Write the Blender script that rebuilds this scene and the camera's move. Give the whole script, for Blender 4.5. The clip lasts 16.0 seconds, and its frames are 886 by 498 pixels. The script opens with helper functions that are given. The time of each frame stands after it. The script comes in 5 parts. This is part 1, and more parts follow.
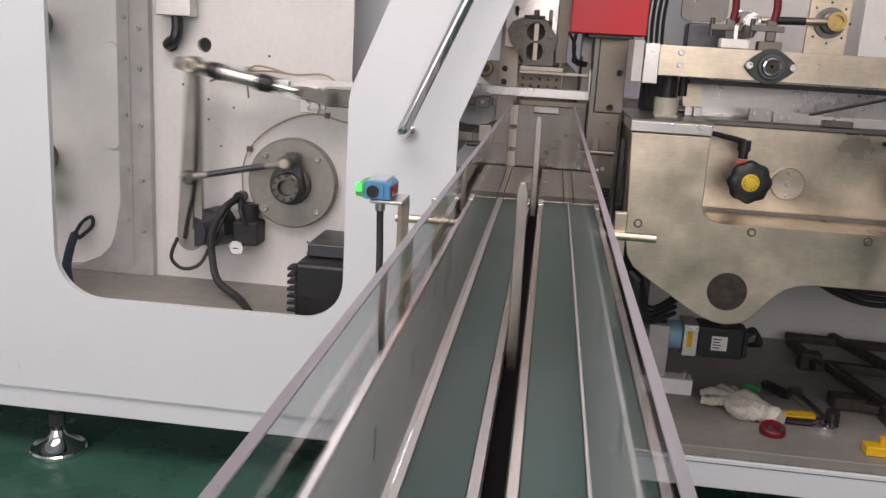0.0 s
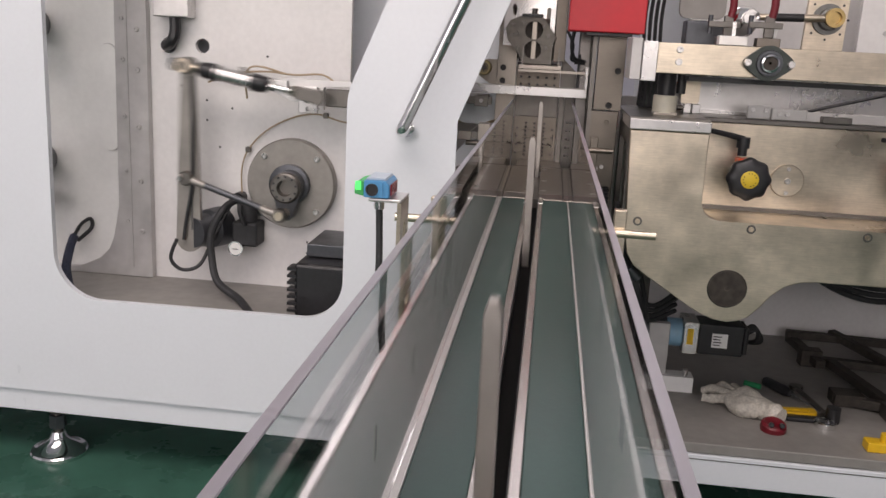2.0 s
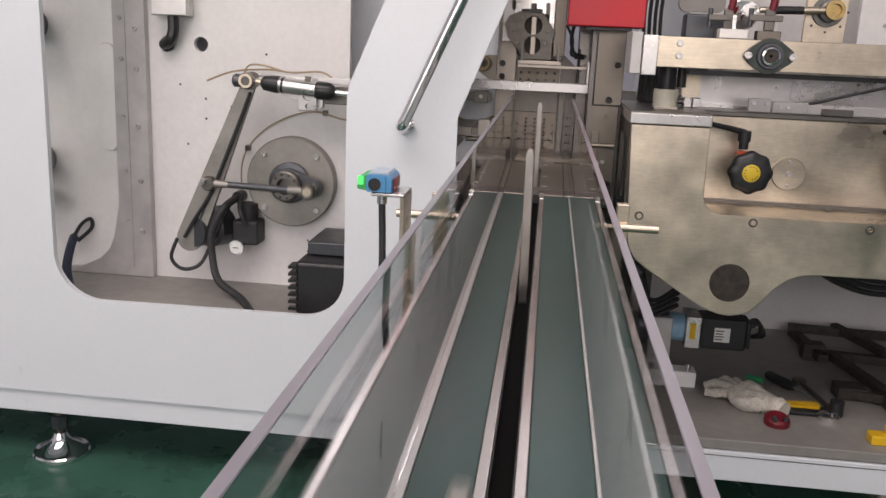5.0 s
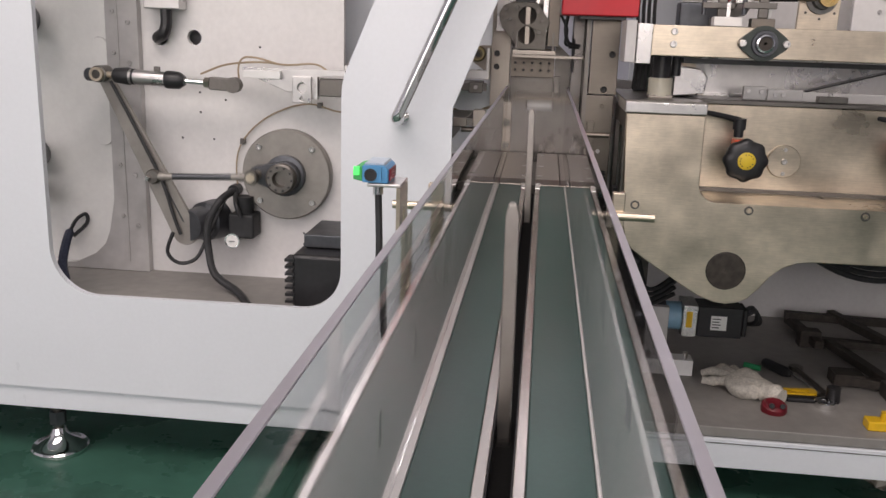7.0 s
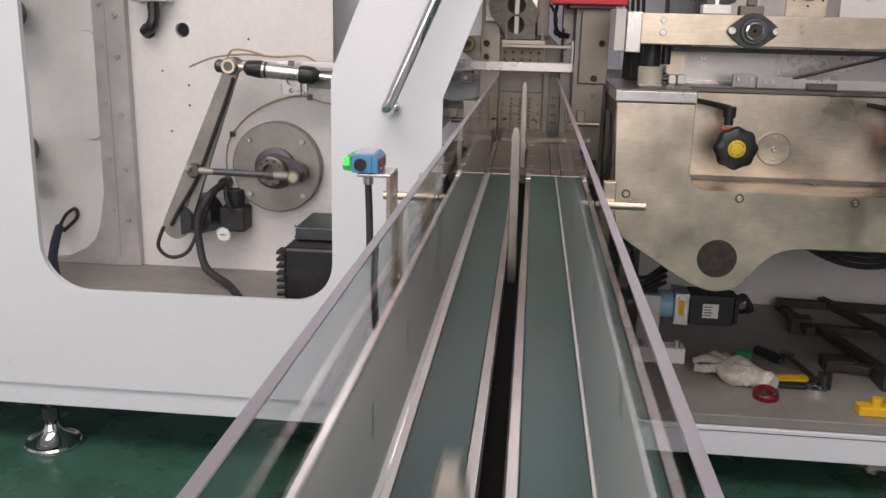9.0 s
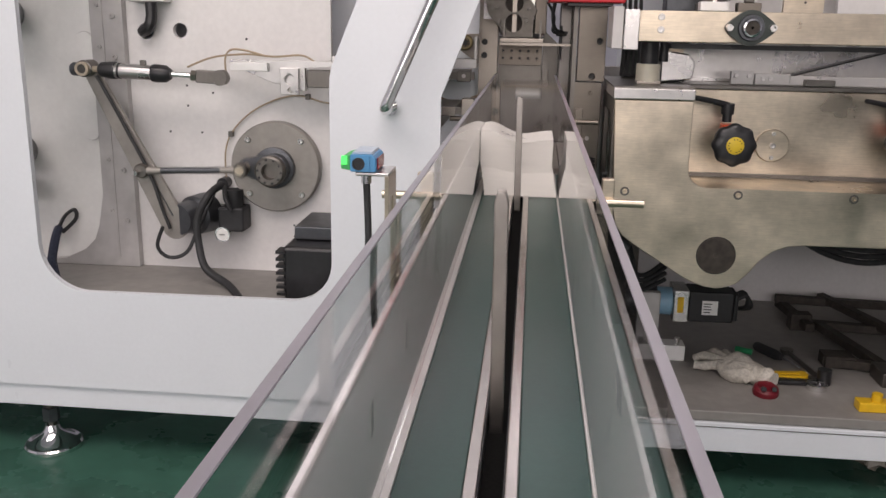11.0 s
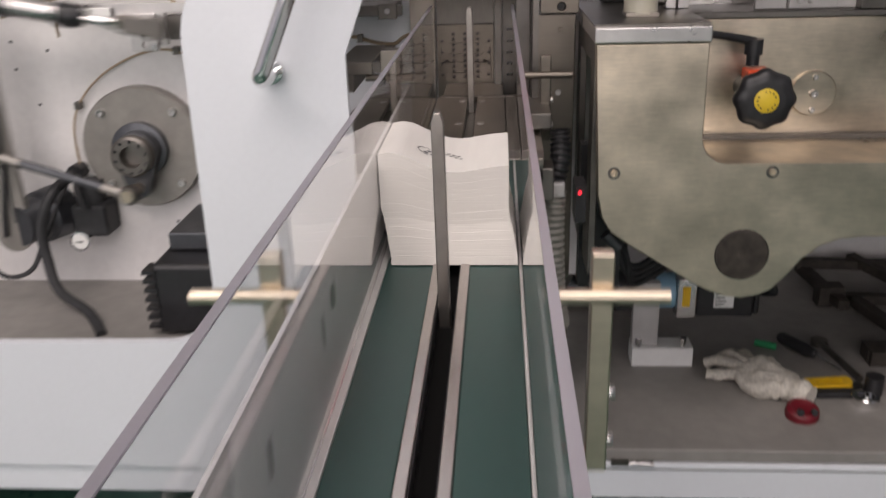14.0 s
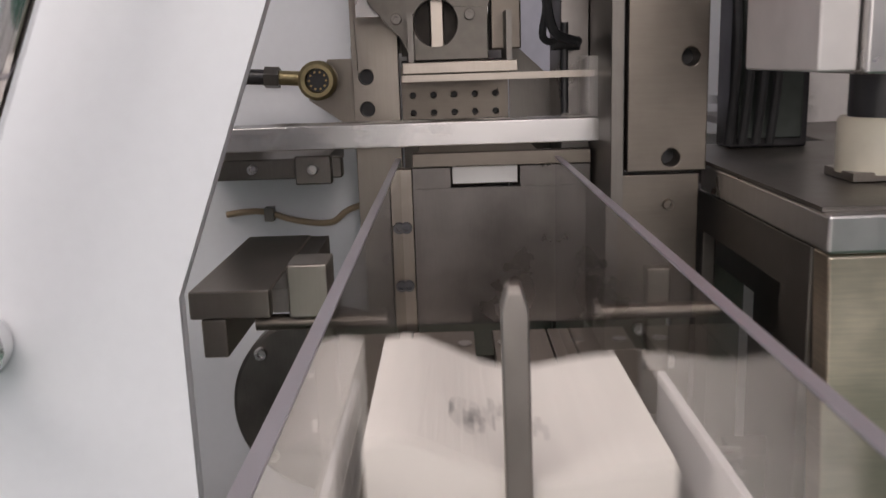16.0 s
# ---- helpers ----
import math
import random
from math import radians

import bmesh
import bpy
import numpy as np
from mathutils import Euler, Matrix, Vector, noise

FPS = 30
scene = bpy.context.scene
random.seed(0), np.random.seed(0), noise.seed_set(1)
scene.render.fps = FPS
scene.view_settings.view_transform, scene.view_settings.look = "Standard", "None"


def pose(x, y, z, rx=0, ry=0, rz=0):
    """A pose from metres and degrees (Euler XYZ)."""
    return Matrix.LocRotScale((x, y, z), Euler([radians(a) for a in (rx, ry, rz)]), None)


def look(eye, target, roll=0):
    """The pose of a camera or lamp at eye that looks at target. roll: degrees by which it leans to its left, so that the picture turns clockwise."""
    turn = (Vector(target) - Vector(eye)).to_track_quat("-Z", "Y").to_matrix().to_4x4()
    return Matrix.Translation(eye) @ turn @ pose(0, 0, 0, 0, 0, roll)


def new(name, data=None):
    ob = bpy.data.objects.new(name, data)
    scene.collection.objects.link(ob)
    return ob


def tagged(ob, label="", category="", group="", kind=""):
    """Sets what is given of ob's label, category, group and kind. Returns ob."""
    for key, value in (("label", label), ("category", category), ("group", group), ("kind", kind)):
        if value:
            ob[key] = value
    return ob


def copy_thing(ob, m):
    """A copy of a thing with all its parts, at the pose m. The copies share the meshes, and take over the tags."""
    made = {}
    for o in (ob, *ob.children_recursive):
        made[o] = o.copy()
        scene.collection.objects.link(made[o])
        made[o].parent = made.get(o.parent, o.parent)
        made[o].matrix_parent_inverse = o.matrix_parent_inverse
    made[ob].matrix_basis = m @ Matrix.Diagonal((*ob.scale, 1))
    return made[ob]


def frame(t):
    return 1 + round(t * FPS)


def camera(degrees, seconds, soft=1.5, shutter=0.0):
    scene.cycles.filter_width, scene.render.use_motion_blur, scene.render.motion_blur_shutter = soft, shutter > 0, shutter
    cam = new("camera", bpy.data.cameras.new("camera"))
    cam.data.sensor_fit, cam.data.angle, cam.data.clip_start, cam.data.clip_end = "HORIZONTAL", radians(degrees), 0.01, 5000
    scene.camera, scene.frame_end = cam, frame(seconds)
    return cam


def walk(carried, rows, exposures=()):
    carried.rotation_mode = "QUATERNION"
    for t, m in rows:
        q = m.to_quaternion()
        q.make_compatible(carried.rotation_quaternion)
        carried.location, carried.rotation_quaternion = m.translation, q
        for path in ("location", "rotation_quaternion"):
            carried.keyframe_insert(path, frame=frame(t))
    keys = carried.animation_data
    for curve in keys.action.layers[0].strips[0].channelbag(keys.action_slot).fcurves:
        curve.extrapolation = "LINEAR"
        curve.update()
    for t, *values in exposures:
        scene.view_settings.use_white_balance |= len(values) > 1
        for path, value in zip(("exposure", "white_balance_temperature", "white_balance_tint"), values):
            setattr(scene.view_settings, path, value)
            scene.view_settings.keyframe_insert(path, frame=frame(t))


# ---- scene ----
cam = camera(53.7, 16.0, shutter=0.5)
PATH = [
    (0, (0.018, -0.173, 1.257), (-0.2, 1.761, 0.793), 3.4),
    (0.5, (0.019, -0.175, 1.258), (-0.199, 1.758, 0.794), 3.4),
    (1, (0.018, -0.173, 1.257), (-0.199, 1.76, 0.793), 3.3),
    (1.5, (0.019, -0.174, 1.257), (-0.2, 1.759, 0.792), 3.2),
    (2, (0.018, -0.172, 1.255), (-0.199, 1.761, 0.791), 3.0),
    (2.5, (0.018, -0.17, 1.255), (-0.2, 1.763, 0.789), 3.0),
    (3, (0.017, -0.169, 1.253), (-0.2, 1.764, 0.788), 2.8),
    (3.5, (0.017, -0.17, 1.254), (-0.2, 1.763, 0.788), 2.8),
    (6, (0.013, -0.166, 1.249), (-0.198, 1.764, 0.769), 2.1),
    (6.5, (0.013, -0.166, 1.249), (-0.193, 1.763, 0.761), 2.0),
    (7, (0.014, -0.168, 1.249), (-0.193, 1.761, 0.762), 1.9),
    (7.5, (0.015, -0.169, 1.249), (-0.192, 1.76, 0.762), 1.7),
    (8, (0.013, -0.168, 1.248), (-0.189, 1.76, 0.757), 1.7),
    (8.5, (0.015, -0.165, 1.247), (-0.179, 1.761, 0.747), 1.5),
    (9, (0.015, -0.167, 1.247), (-0.173, 1.759, 0.742), 1.4),
    (11.5, (0.016, -0.168, 1.247), (-0.167, 1.758, 0.737), 0.9),
    (12, (0.016, -0.166, 1.245), (-0.132, 1.748, 0.685), 1.4),
    (12.5, (0.017, -0.159, 1.238), (-0.129, 1.725, 0.583), 0.6),
    (13, (0.049, -0.012, 1.265), (-0.122, 1.839, 0.528), -1.2),
    (13.5, (0.07, 0.219, 1.275), (-0.103, 2.067, 0.529), -2.0),
    (14, (0.054, 0.516, 1.282), (-0.075, 2.378, 0.564), -1.6),
    (14.5, (0.071, 0.845, 1.288), (0.001, 2.728, 0.617), -1.4),
    (15, (0.045, 1.151, 1.272), (-0.024, 3.053, 0.656), -2.1),
    (15.3, (-0.007, 1.279, 1.235), (-0.058, 3.208, 0.712), -1.8),
    (15.5, (-0.013, 1.362, 1.23), (-0.072, 3.296, 0.724), -2.2),
    (16, (-0.035, 1.481, 1.202), (-0.055, 3.435, 0.776), -1.9),
]
walk(cam, [(t, look(eye, target, roll)) for t, eye, target, roll in PATH],
     exposures=[(0, 0.0, 7000, 20), (16, 0.0, 7000, 20)])

# ---- light ----
world = bpy.data.worlds.new("world")
scene.world = world
world.use_nodes = True
_nt = world.node_tree
_bg = _nt.nodes["Background"]
_sky = _nt.nodes.new("ShaderNodeTexSky")
_sky.sky_type, _sky.sun_disc, _sky.sun_elevation, _sky.sun_rotation = "NISHITA", False, radians(50), radians(200)
_nt.links.new(_sky.outputs[0], _bg.inputs[0])
_bg.inputs[1].default_value = 0.08


def area(name, m, sx, sy, watts, colour):
    """Daylight in an opening of the hall."""
    d = bpy.data.lights.new(name, "AREA")
    d.shape, d.size, d.size_y, d.energy, d.color = "RECTANGLE", sx, sy, watts, colour
    ob = new(name, d)
    ob.matrix_world = m
    return ob


area("skylight_daylight", look((-1.0, -0.6, 4.38), (-1.0, -0.6, 0)), 4.6, 2.2, 160, (1, 0.97, 0.93))
area("high_window_daylight", look((0.3, 5.56, 3.40), (0.3, 0, 2.3)), 4.4, 0.5, 27, (0.95, 0.98, 1))
area("window_daylight", look((-1.0, -4.9, 2.5), (-1.0, 0, 1.6)), 7.0, 2.2, 160, (1, 0.985, 0.96))


# ---- materials ----
def material(name, base, rough=0.5, metal=0.0, grain=40.0, amount=0.12, stain=3.0, stain_amount=0.1, bump=0.05, brushed=None, rough_var=0.1, coat=0.0):
    """Painted, metal or plastic surface with fine grain, larger stains and relief."""
    m = bpy.data.materials.new(name)
    m.use_nodes = True
    n, l = m.node_tree.nodes, m.node_tree.links
    p = n["Principled BSDF"]
    p.inputs["Metallic"].default_value = metal
    p.inputs["Coat Weight"].default_value = coat
    geo = n.new("ShaderNodeTexCoord")
    mapping = n.new("ShaderNodeMapping")
    l.new(geo.outputs["Object"], mapping.inputs[0])
    if brushed:
        mapping.inputs["Scale"].default_value = brushed
    fine = n.new("ShaderNodeTexNoise")
    fine.inputs["Scale"].default_value, fine.inputs["Detail"].default_value = grain, 6
    l.new(mapping.outputs[0], fine.inputs["Vector"])
    big = n.new("ShaderNodeTexNoise")
    big.inputs["Scale"].default_value, big.inputs["Detail"].default_value, big.inputs["Roughness"].default_value = stain, 5, 0.6
    l.new(geo.outputs["Object"], big.inputs["Vector"])

    def level(tex, k):
        r = n.new("ShaderNodeMapRange")
        r.inputs["From Min"].default_value, r.inputs["From Max"].default_value = 0.3, 0.7
        r.inputs["To Min"].default_value, r.inputs["To Max"].default_value = 1 - k, 1 + k
        l.new(tex.outputs[0], r.inputs[0])
        return r
    a, b = level(fine, amount), level(big, stain_amount)
    mul = n.new("ShaderNodeMath")
    mul.operation = "MULTIPLY"
    l.new(a.outputs[0], mul.inputs[0]), l.new(b.outputs[0], mul.inputs[1])
    scale = n.new("ShaderNodeVectorMath")
    scale.operation = "SCALE"
    scale.inputs[0].default_value = base
    l.new(mul.outputs[0], scale.inputs["Scale"])
    l.new(scale.outputs[0], p.inputs["Base Color"])
    rr = n.new("ShaderNodeMapRange")
    rr.inputs["From Min"].default_value, rr.inputs["From Max"].default_value = 0.3, 0.7
    rr.inputs["To Min"].default_value, rr.inputs["To Max"].default_value = max(0.02, rough - rough_var), min(1, rough + rough_var)
    l.new(big.outputs[0], rr.inputs[0]), l.new(rr.outputs[0], p.inputs["Roughness"])
    if bump:
        bp = n.new("ShaderNodeBump")
        bp.inputs["Strength"].default_value, bp.inputs["Distance"].default_value = bump, 0.002
        l.new(fine.outputs[0], bp.inputs["Height"]), l.new(bp.outputs[0], p.inputs["Normal"])
    return m


WHITE = material("white_paint", (0.76, 0.79, 0.828), 0.29, grain=90, amount=0.012, stain=2.2, stain_amount=0.02, bump=0.03, rough_var=0.02)
WALLP = material("interior_paint", (0.76, 0.745, 0.735), 0.5, grain=60, amount=0.03, stain=3.0, stain_amount=0.07, bump=0.03)
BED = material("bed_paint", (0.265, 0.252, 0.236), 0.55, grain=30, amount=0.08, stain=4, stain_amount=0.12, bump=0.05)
STEEL = material("brushed_steel", (0.63, 0.545, 0.435), 0.34, 1.0, grain=26, amount=0.075, stain=5.5, stain_amount=0.36, bump=0.035, brushed=(1, 1, 14))
# steel darkened and browned: the shade around the gate post is in this colour
POSTM = material("shaded_brown_steel", (0.19, 0.167, 0.143), 0.38, 1.0, grain=30, amount=0.03, stain=7, stain_amount=0.22, bump=0.025, brushed=(1, 1, 14))
GATEM = material("gate_steel", (0.17, 0.158, 0.15), 0.30, 1.0, grain=40, amount=0.03, stain=7, stain_amount=0.25, bump=0.02, brushed=(12, 1, 1))
FINGERM = material("finger_steel", (0.36, 0.335, 0.31), 0.36, 1.0, grain=40, amount=0.08, stain=12, stain_amount=0.15, bump=0.03)
GREYM = material("grey_metal", (0.53, 0.515, 0.505), 0.5, 0.4, grain=20, amount=0.08, stain=4, stain_amount=0.15, bump=0.05)
STEELD = material("dark_steel", (0.185, 0.172, 0.158), 0.42, 1.0, grain=40, amount=0.05, stain=9, stain_amount=0.25, bump=0.03, brushed=(10, 1, 1))
DECKM = material("deck_steel", (0.33, 0.295, 0.26), 0.3, 1.0, grain=25, amount=0.03, stain=7, stain_amount=0.14, bump=0.02, brushed=(14, 1, 1), rough_var=0.03)
ALU = material("aluminium", (0.60, 0.585, 0.575), 0.3, 1.0, grain=40, amount=0.05, stain=8, stain_amount=0.08, bump=0.04, brushed=(1, 12, 1))
RAILM = material("polished_rail", (0.54, 0.50, 0.48), 0.22, 1.0, grain=40, amount=0.03, stain=14, stain_amount=0.06, bump=0.02, brushed=(8, 0.6, 8), rough_var=0.05)
ARMM = material("satin_grey_steel", (0.33, 0.31, 0.285), 0.45, 0.6, grain=50, amount=0.05, stain=9, stain_amount=0.18, bump=0.03)
PLATEM = material("anodised_plate", (0.70, 0.70, 0.71), 0.32, 0.2, grain=40, amount=0.04, stain=6, stain_amount=0.1, bump=0.02, brushed=(8, 0.6, 8))
FOOTM = material("satin_aluminium", (0.60, 0.59, 0.58), 0.36, 0.45, grain=40, amount=0.04, stain=9, stain_amount=0.1, bump=0.02, brushed=(8, 0.6, 8), rough_var=0.05)
# near-black without sheen, for the unlit depth of the conveyor slot
SLOTDARK = material("slot_dark", (0.006, 0.006, 0.006), 0.95, grain=300, amount=0.3)
SLOTDARK.node_tree.nodes["Principled BSDF"].inputs["Specular IOR Level"].default_value = 0.08
GRIPM = material("worn_gripper_steel", (0.15, 0.138, 0.122), 0.42, 0.7, grain=60, amount=0.1, stain=18, stain_amount=0.25, bump=0.06)
CHROME = material("chrome", (0.82, 0.82, 0.82), 0.07, 1.0, grain=20, amount=0.01, stain=5, stain_amount=0.03, bump=0.0, rough_var=0.03)
CAST = material("cast_iron_grey", (0.20, 0.20, 0.19), 0.45, 0.6, grain=70, amount=0.15, stain=9, stain_amount=0.15, bump=0.12)
BELT = material("green_belt", (0.019, 0.056, 0.050), 0.34, grain=160, amount=0.06, stain=2.5, stain_amount=0.08, bump=0.03, rough_var=0.03)
EPOXY = material("green_epoxy", (0.038, 0.112, 0.082), 0.28, grain=25, amount=0.08, stain=3.2, stain_amount=0.35, bump=0.03)
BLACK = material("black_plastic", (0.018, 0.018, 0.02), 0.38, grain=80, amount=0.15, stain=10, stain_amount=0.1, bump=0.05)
RUBBER = material("black_rubber", (0.025, 0.026, 0.028), 0.6, grain=60, amount=0.2, stain=10, stain_amount=0.1, bump=0.05)
DARKROD = material("gunmetal", (0.10, 0.105, 0.115), 0.4, 0.7, grain=60, amount=0.1, stain=10, stain_amount=0.12, bump=0.04)
NYLON = material("ivory_nylon", (0.72, 0.68, 0.55), 0.4, grain=40, amount=0.04, stain=12, stain_amount=0.08, bump=0.03)
PAPER = material("tissue_paper", (0.72, 0.70, 0.66), 0.9, grain=22, amount=0.02, stain=9, stain_amount=0.02, bump=0.25, brushed=(0.5, 0.5, 30))
INK = material("dark_ink", (0.09, 0.09, 0.10), 0.8, grain=150, amount=0.5, stain=30, stain_amount=0.3, bump=0)
RED = material("red_paint", (0.55, 0.02, 0.03), 0.4, grain=60, amount=0.03, stain=4, stain_amount=0.06, bump=0.03)
REDK = material("red_rubber", (0.15, 0.006, 0.014), 0.45, grain=60, amount=0.1, stain=20, stain_amount=0.15)
ORANGE = material("orange_plastic", (0.75, 0.09, 0.03), 0.4, grain=60, amount=0.03)
YELLOW = material("yellow_plastic", (0.80, 0.48, 0.02), 0.4, grain=60, amount=0.05)
YELLOWC = material("yellow_cap", (0.62, 0.44, 0.03), 0.45, grain=60, amount=0.06)
BLUE = material("blue_plastic", (0.07, 0.28, 0.52), 0.4, grain=60, amount=0.05)
SKYB = material("blue_coupling", (0.25, 0.45, 0.60), 0.4, grain=60, amount=0.05)
LABEL = material("label_paper", (0.82, 0.82, 0.80), 0.6, grain=60, amount=0.02)
BRASS = material("brass", (0.50, 0.36, 0.16), 0.35, 1.0, grain=40, amount=0.1, stain=20, stain_amount=0.2)
OLIVE = material("yellow_zinc", (0.30, 0.25, 0.14), 0.42, 0.9, grain=40, amount=0.12, stain=20, stain_amount=0.3)
COPPER = material("copper_tube", (0.40, 0.31, 0.21), 0.5, 0.2, grain=40, amount=0.05)
GLOVE = material("cotton_glove", (0.55, 0.52, 0.46), 0.95, grain=140, amount=0.2, stain=14, stain_amount=0.25, bump=0.5)
GREENCAST = material("dark_green_cast_iron", (0.045, 0.055, 0.05), 0.4, 0.3, grain=60, amount=0.15, stain=12, stain_amount=0.2, bump=0.08)
GREEN = material("green_plastic", (0.02, 0.30, 0.12), 0.4)
HALL = material("hall_paint", (0.68, 0.67, 0.74), 0.7, grain=20, amount=0.04, stain=0.8, stain_amount=0.06, bump=0.05)
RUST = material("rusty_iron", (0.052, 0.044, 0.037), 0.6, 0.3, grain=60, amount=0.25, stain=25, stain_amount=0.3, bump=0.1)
HOSE = material("grey_hose", (0.24, 0.23, 0.205), 0.45, grain=30, amount=0.05, stain=8, stain_amount=0.15)
CLEARBAG = material("crumpled_film", (0.26, 0.24, 0.20), 0.2, grain=20, amount=0.2)


def glass(name, colour, ior=1.49, rough=0.0):
    m = bpy.data.materials.new(name)
    m.use_nodes = True
    p = m.node_tree.nodes["Principled BSDF"]
    p.inputs["Base Color"].default_value = (*colour, 1)
    p.inputs["Transmission Weight"].default_value = 1
    p.inputs["Roughness"].default_value = rough
    p.inputs["IOR"].default_value = ior
    return m


ACRYLIC = glass("clear_acrylic", (0.985, 0.98, 0.985))
EDGE = glass("sawn_acrylic_edge", (0.66, 0.63, 0.69), rough=0.4)
EDGE.node_tree.nodes["Principled BSDF"].inputs["Transmission Weight"].default_value = 0.8


def glow(name, colour, strength):
    m = bpy.data.materials.new(name)
    m.use_nodes = True
    p = m.node_tree.nodes["Principled BSDF"]
    p.inputs["Base Color"].default_value = (*colour, 1)
    p.inputs["Emission Color"].default_value = (*colour, 1)
    p.inputs["Emission Strength"].default_value = strength
    return m


LEDG = glow("green_led", (0.03, 0.32, 0.09), 0.16)
LEDB = glow("bright_green_led", (0.04, 0.9, 0.15), 0.8)
LEDD = material("dark_red_lens", (0.30, 0.006, 0.015), 0.15)
SENSTOP = material("pale_blue_plastic", (0.40, 0.47, 0.55), 0.4, grain=60, amount=0.04)
LEDR = glow("red_led", (0.9, 0.03, 0.05), 1.5)


# ---- builders ----
from mathutils.geometry import tessellate_polygon

def box(bm, x0, x1, y0, y1, z0, z1):
    v = [bm.verts.new(c) for c in ((x0, y0, z0), (x1, y0, z0), (x1, y1, z0), (x0, y1, z0), (x0, y0, z1), (x1, y0, z1), (x1, y1, z1), (x0, y1, z1))]
    for f in ((3, 2, 1, 0), (4, 5, 6, 7), (0, 1, 5, 4), (1, 2, 6, 5), (2, 3, 7, 6), (3, 0, 4, 7)):
        bm.faces.new([v[i] for i in f])
    return bm


def rod(bm, a, b, r, r2=None, seg=20, cap=True):
    a, b = Vector(a), Vector(b)
    r2 = r if r2 is None else r2
    w = (b - a).normalized()
    u = w.orthogonal().normalized()
    s = w.cross(u)
    rings = []
    for c, q in ((a, r), (b, r2)):
        rings.append([bm.verts.new(c + (u * math.cos(k) + s * math.sin(k)) * q) for k in (2 * math.pi * i / seg for i in range(seg))])
    for i in range(seg):
        bm.faces.new((rings[0][i], rings[0][(i + 1) % seg], rings[1][(i + 1) % seg], rings[1][i]))
    if cap:
        bm.faces.new(rings[0][::-1]), bm.faces.new(rings[1])
    return bm


def lathe(bm, base, axis, profile, seg=28):
    """Turned body: profile of (distance along axis, radius)."""
    a, w = Vector(base), Vector(axis).normalized()
    u = w.orthogonal().normalized()
    s = w.cross(u)
    rings = [[bm.verts.new(a + w * d + (u * math.cos(k) + s * math.sin(k)) * r) for k in (2 * math.pi * i / seg for i in range(seg))] for d, r in profile]
    for p, q in zip(rings, rings[1:]):
        for i in range(seg):
            bm.faces.new((p[i], p[(i + 1) % seg], q[(i + 1) % seg], q[i]))
    bm.faces.new(rings[0][::-1]), bm.faces.new(rings[-1])
    return bm


def tube(bm, pts, r, seg=10, steps=6):
    """Smooth hose or bent rod through the points."""
    p = [Vector(q) for q in pts]
    path = []
    for i in range(len(p) - 1):
        a, b, c, d = p[max(i - 1, 0)], p[i], p[i + 1], p[min(i + 2, len(p) - 1)]
        for k in range(steps):
            t = k / steps
            path.append(0.5 * (2 * b + (c - a) * t + (2 * a - 5 * b + 4 * c - d) * t * t + (3 * b - a - 3 * c + d) * t ** 3))
    path.append(p[-1])
    u = (path[1] - path[0]).orthogonal().normalized()
    rings = []
    for i, c in enumerate(path):
        w = (path[min(i + 1, len(path) - 1)] - path[max(i - 1, 0)]).normalized()
        u = (u - w * u.dot(w)).normalized()
        s = w.cross(u)
        rings.append([bm.verts.new(c + (u * math.cos(k) + s * math.sin(k)) * (r(i / (len(path) - 1)) if callable(r) else r)) for k in (2 * math.pi * j / seg for j in range(seg))])
    for q, z in zip(rings, rings[1:]):
        for i in range(seg):
            bm.faces.new((q[i], q[(i + 1) % seg], z[(i + 1) % seg], z[i]))
    bm.faces.new(rings[0][::-1]), bm.faces.new(rings[-1])
    return bm


def round_rect(x0, x1, z0, z1, r, seg=8):
    out = []
    for cx, cz, a in ((x1 - r, z1 - r, 0), (x0 + r, z1 - r, 90), (x0 + r, z0 + r, 180), (x1 - r, z0 + r, 270)):
        out += [(cx + r * math.cos(radians(a + 90 * k / seg)), cz + r * math.sin(radians(a + 90 * k / seg))) for k in range(seg + 1)]
    return out


def circle(x, z, r, seg=20):
    return [(x + r * math.cos(2 * math.pi * k / seg), z + r * math.sin(2 * math.pi * k / seg)) for k in range(seg)]


def plate(bm, outer, y0, y1, holes=(), swap=None):
    """A sheet cut to an outline in x and z, with holes, from y0 to y1. swap='x' stands it across x instead."""
    tmp = bmesh.new()
    loops = [[Vector((a, b, 0)) for a, b in loop] for loop in (outer, *holes)]
    vs = [tmp.verts.new((q.x, y0, q.y)) for loop in loops for q in loop]
    for tri in tessellate_polygon(loops):
        if len(set(tri)) == 3:
            tmp.faces.new([vs[i] for i in tri])
    bmesh.ops.recalc_face_normals(tmp, faces=tmp.faces[:])
    got = bmesh.ops.extrude_face_region(tmp, geom=tmp.faces[:])
    bmesh.ops.translate(tmp, vec=(0, y1 - y0, 0), verts=[g for g in got["geom"] if isinstance(g, bmesh.types.BMVert)])
    bmesh.ops.recalc_face_normals(tmp, faces=tmp.faces[:])
    if swap == "x":
        for v in tmp.verts:
            v.co = Vector((v.co.y, v.co.x, v.co.z))
    mesh = bpy.data.meshes.new("cut")
    tmp.to_mesh(mesh), tmp.free()
    bm.from_mesh(mesh)
    bpy.data.meshes.remove(mesh)
    return bm


def thing(name, label, category, at=(0, 0, 0), group="", kind=""):
    ob = new(name)
    ob.location = at
    ob.empty_display_size = 0.02
    return tagged(ob, label, category, group, kind)


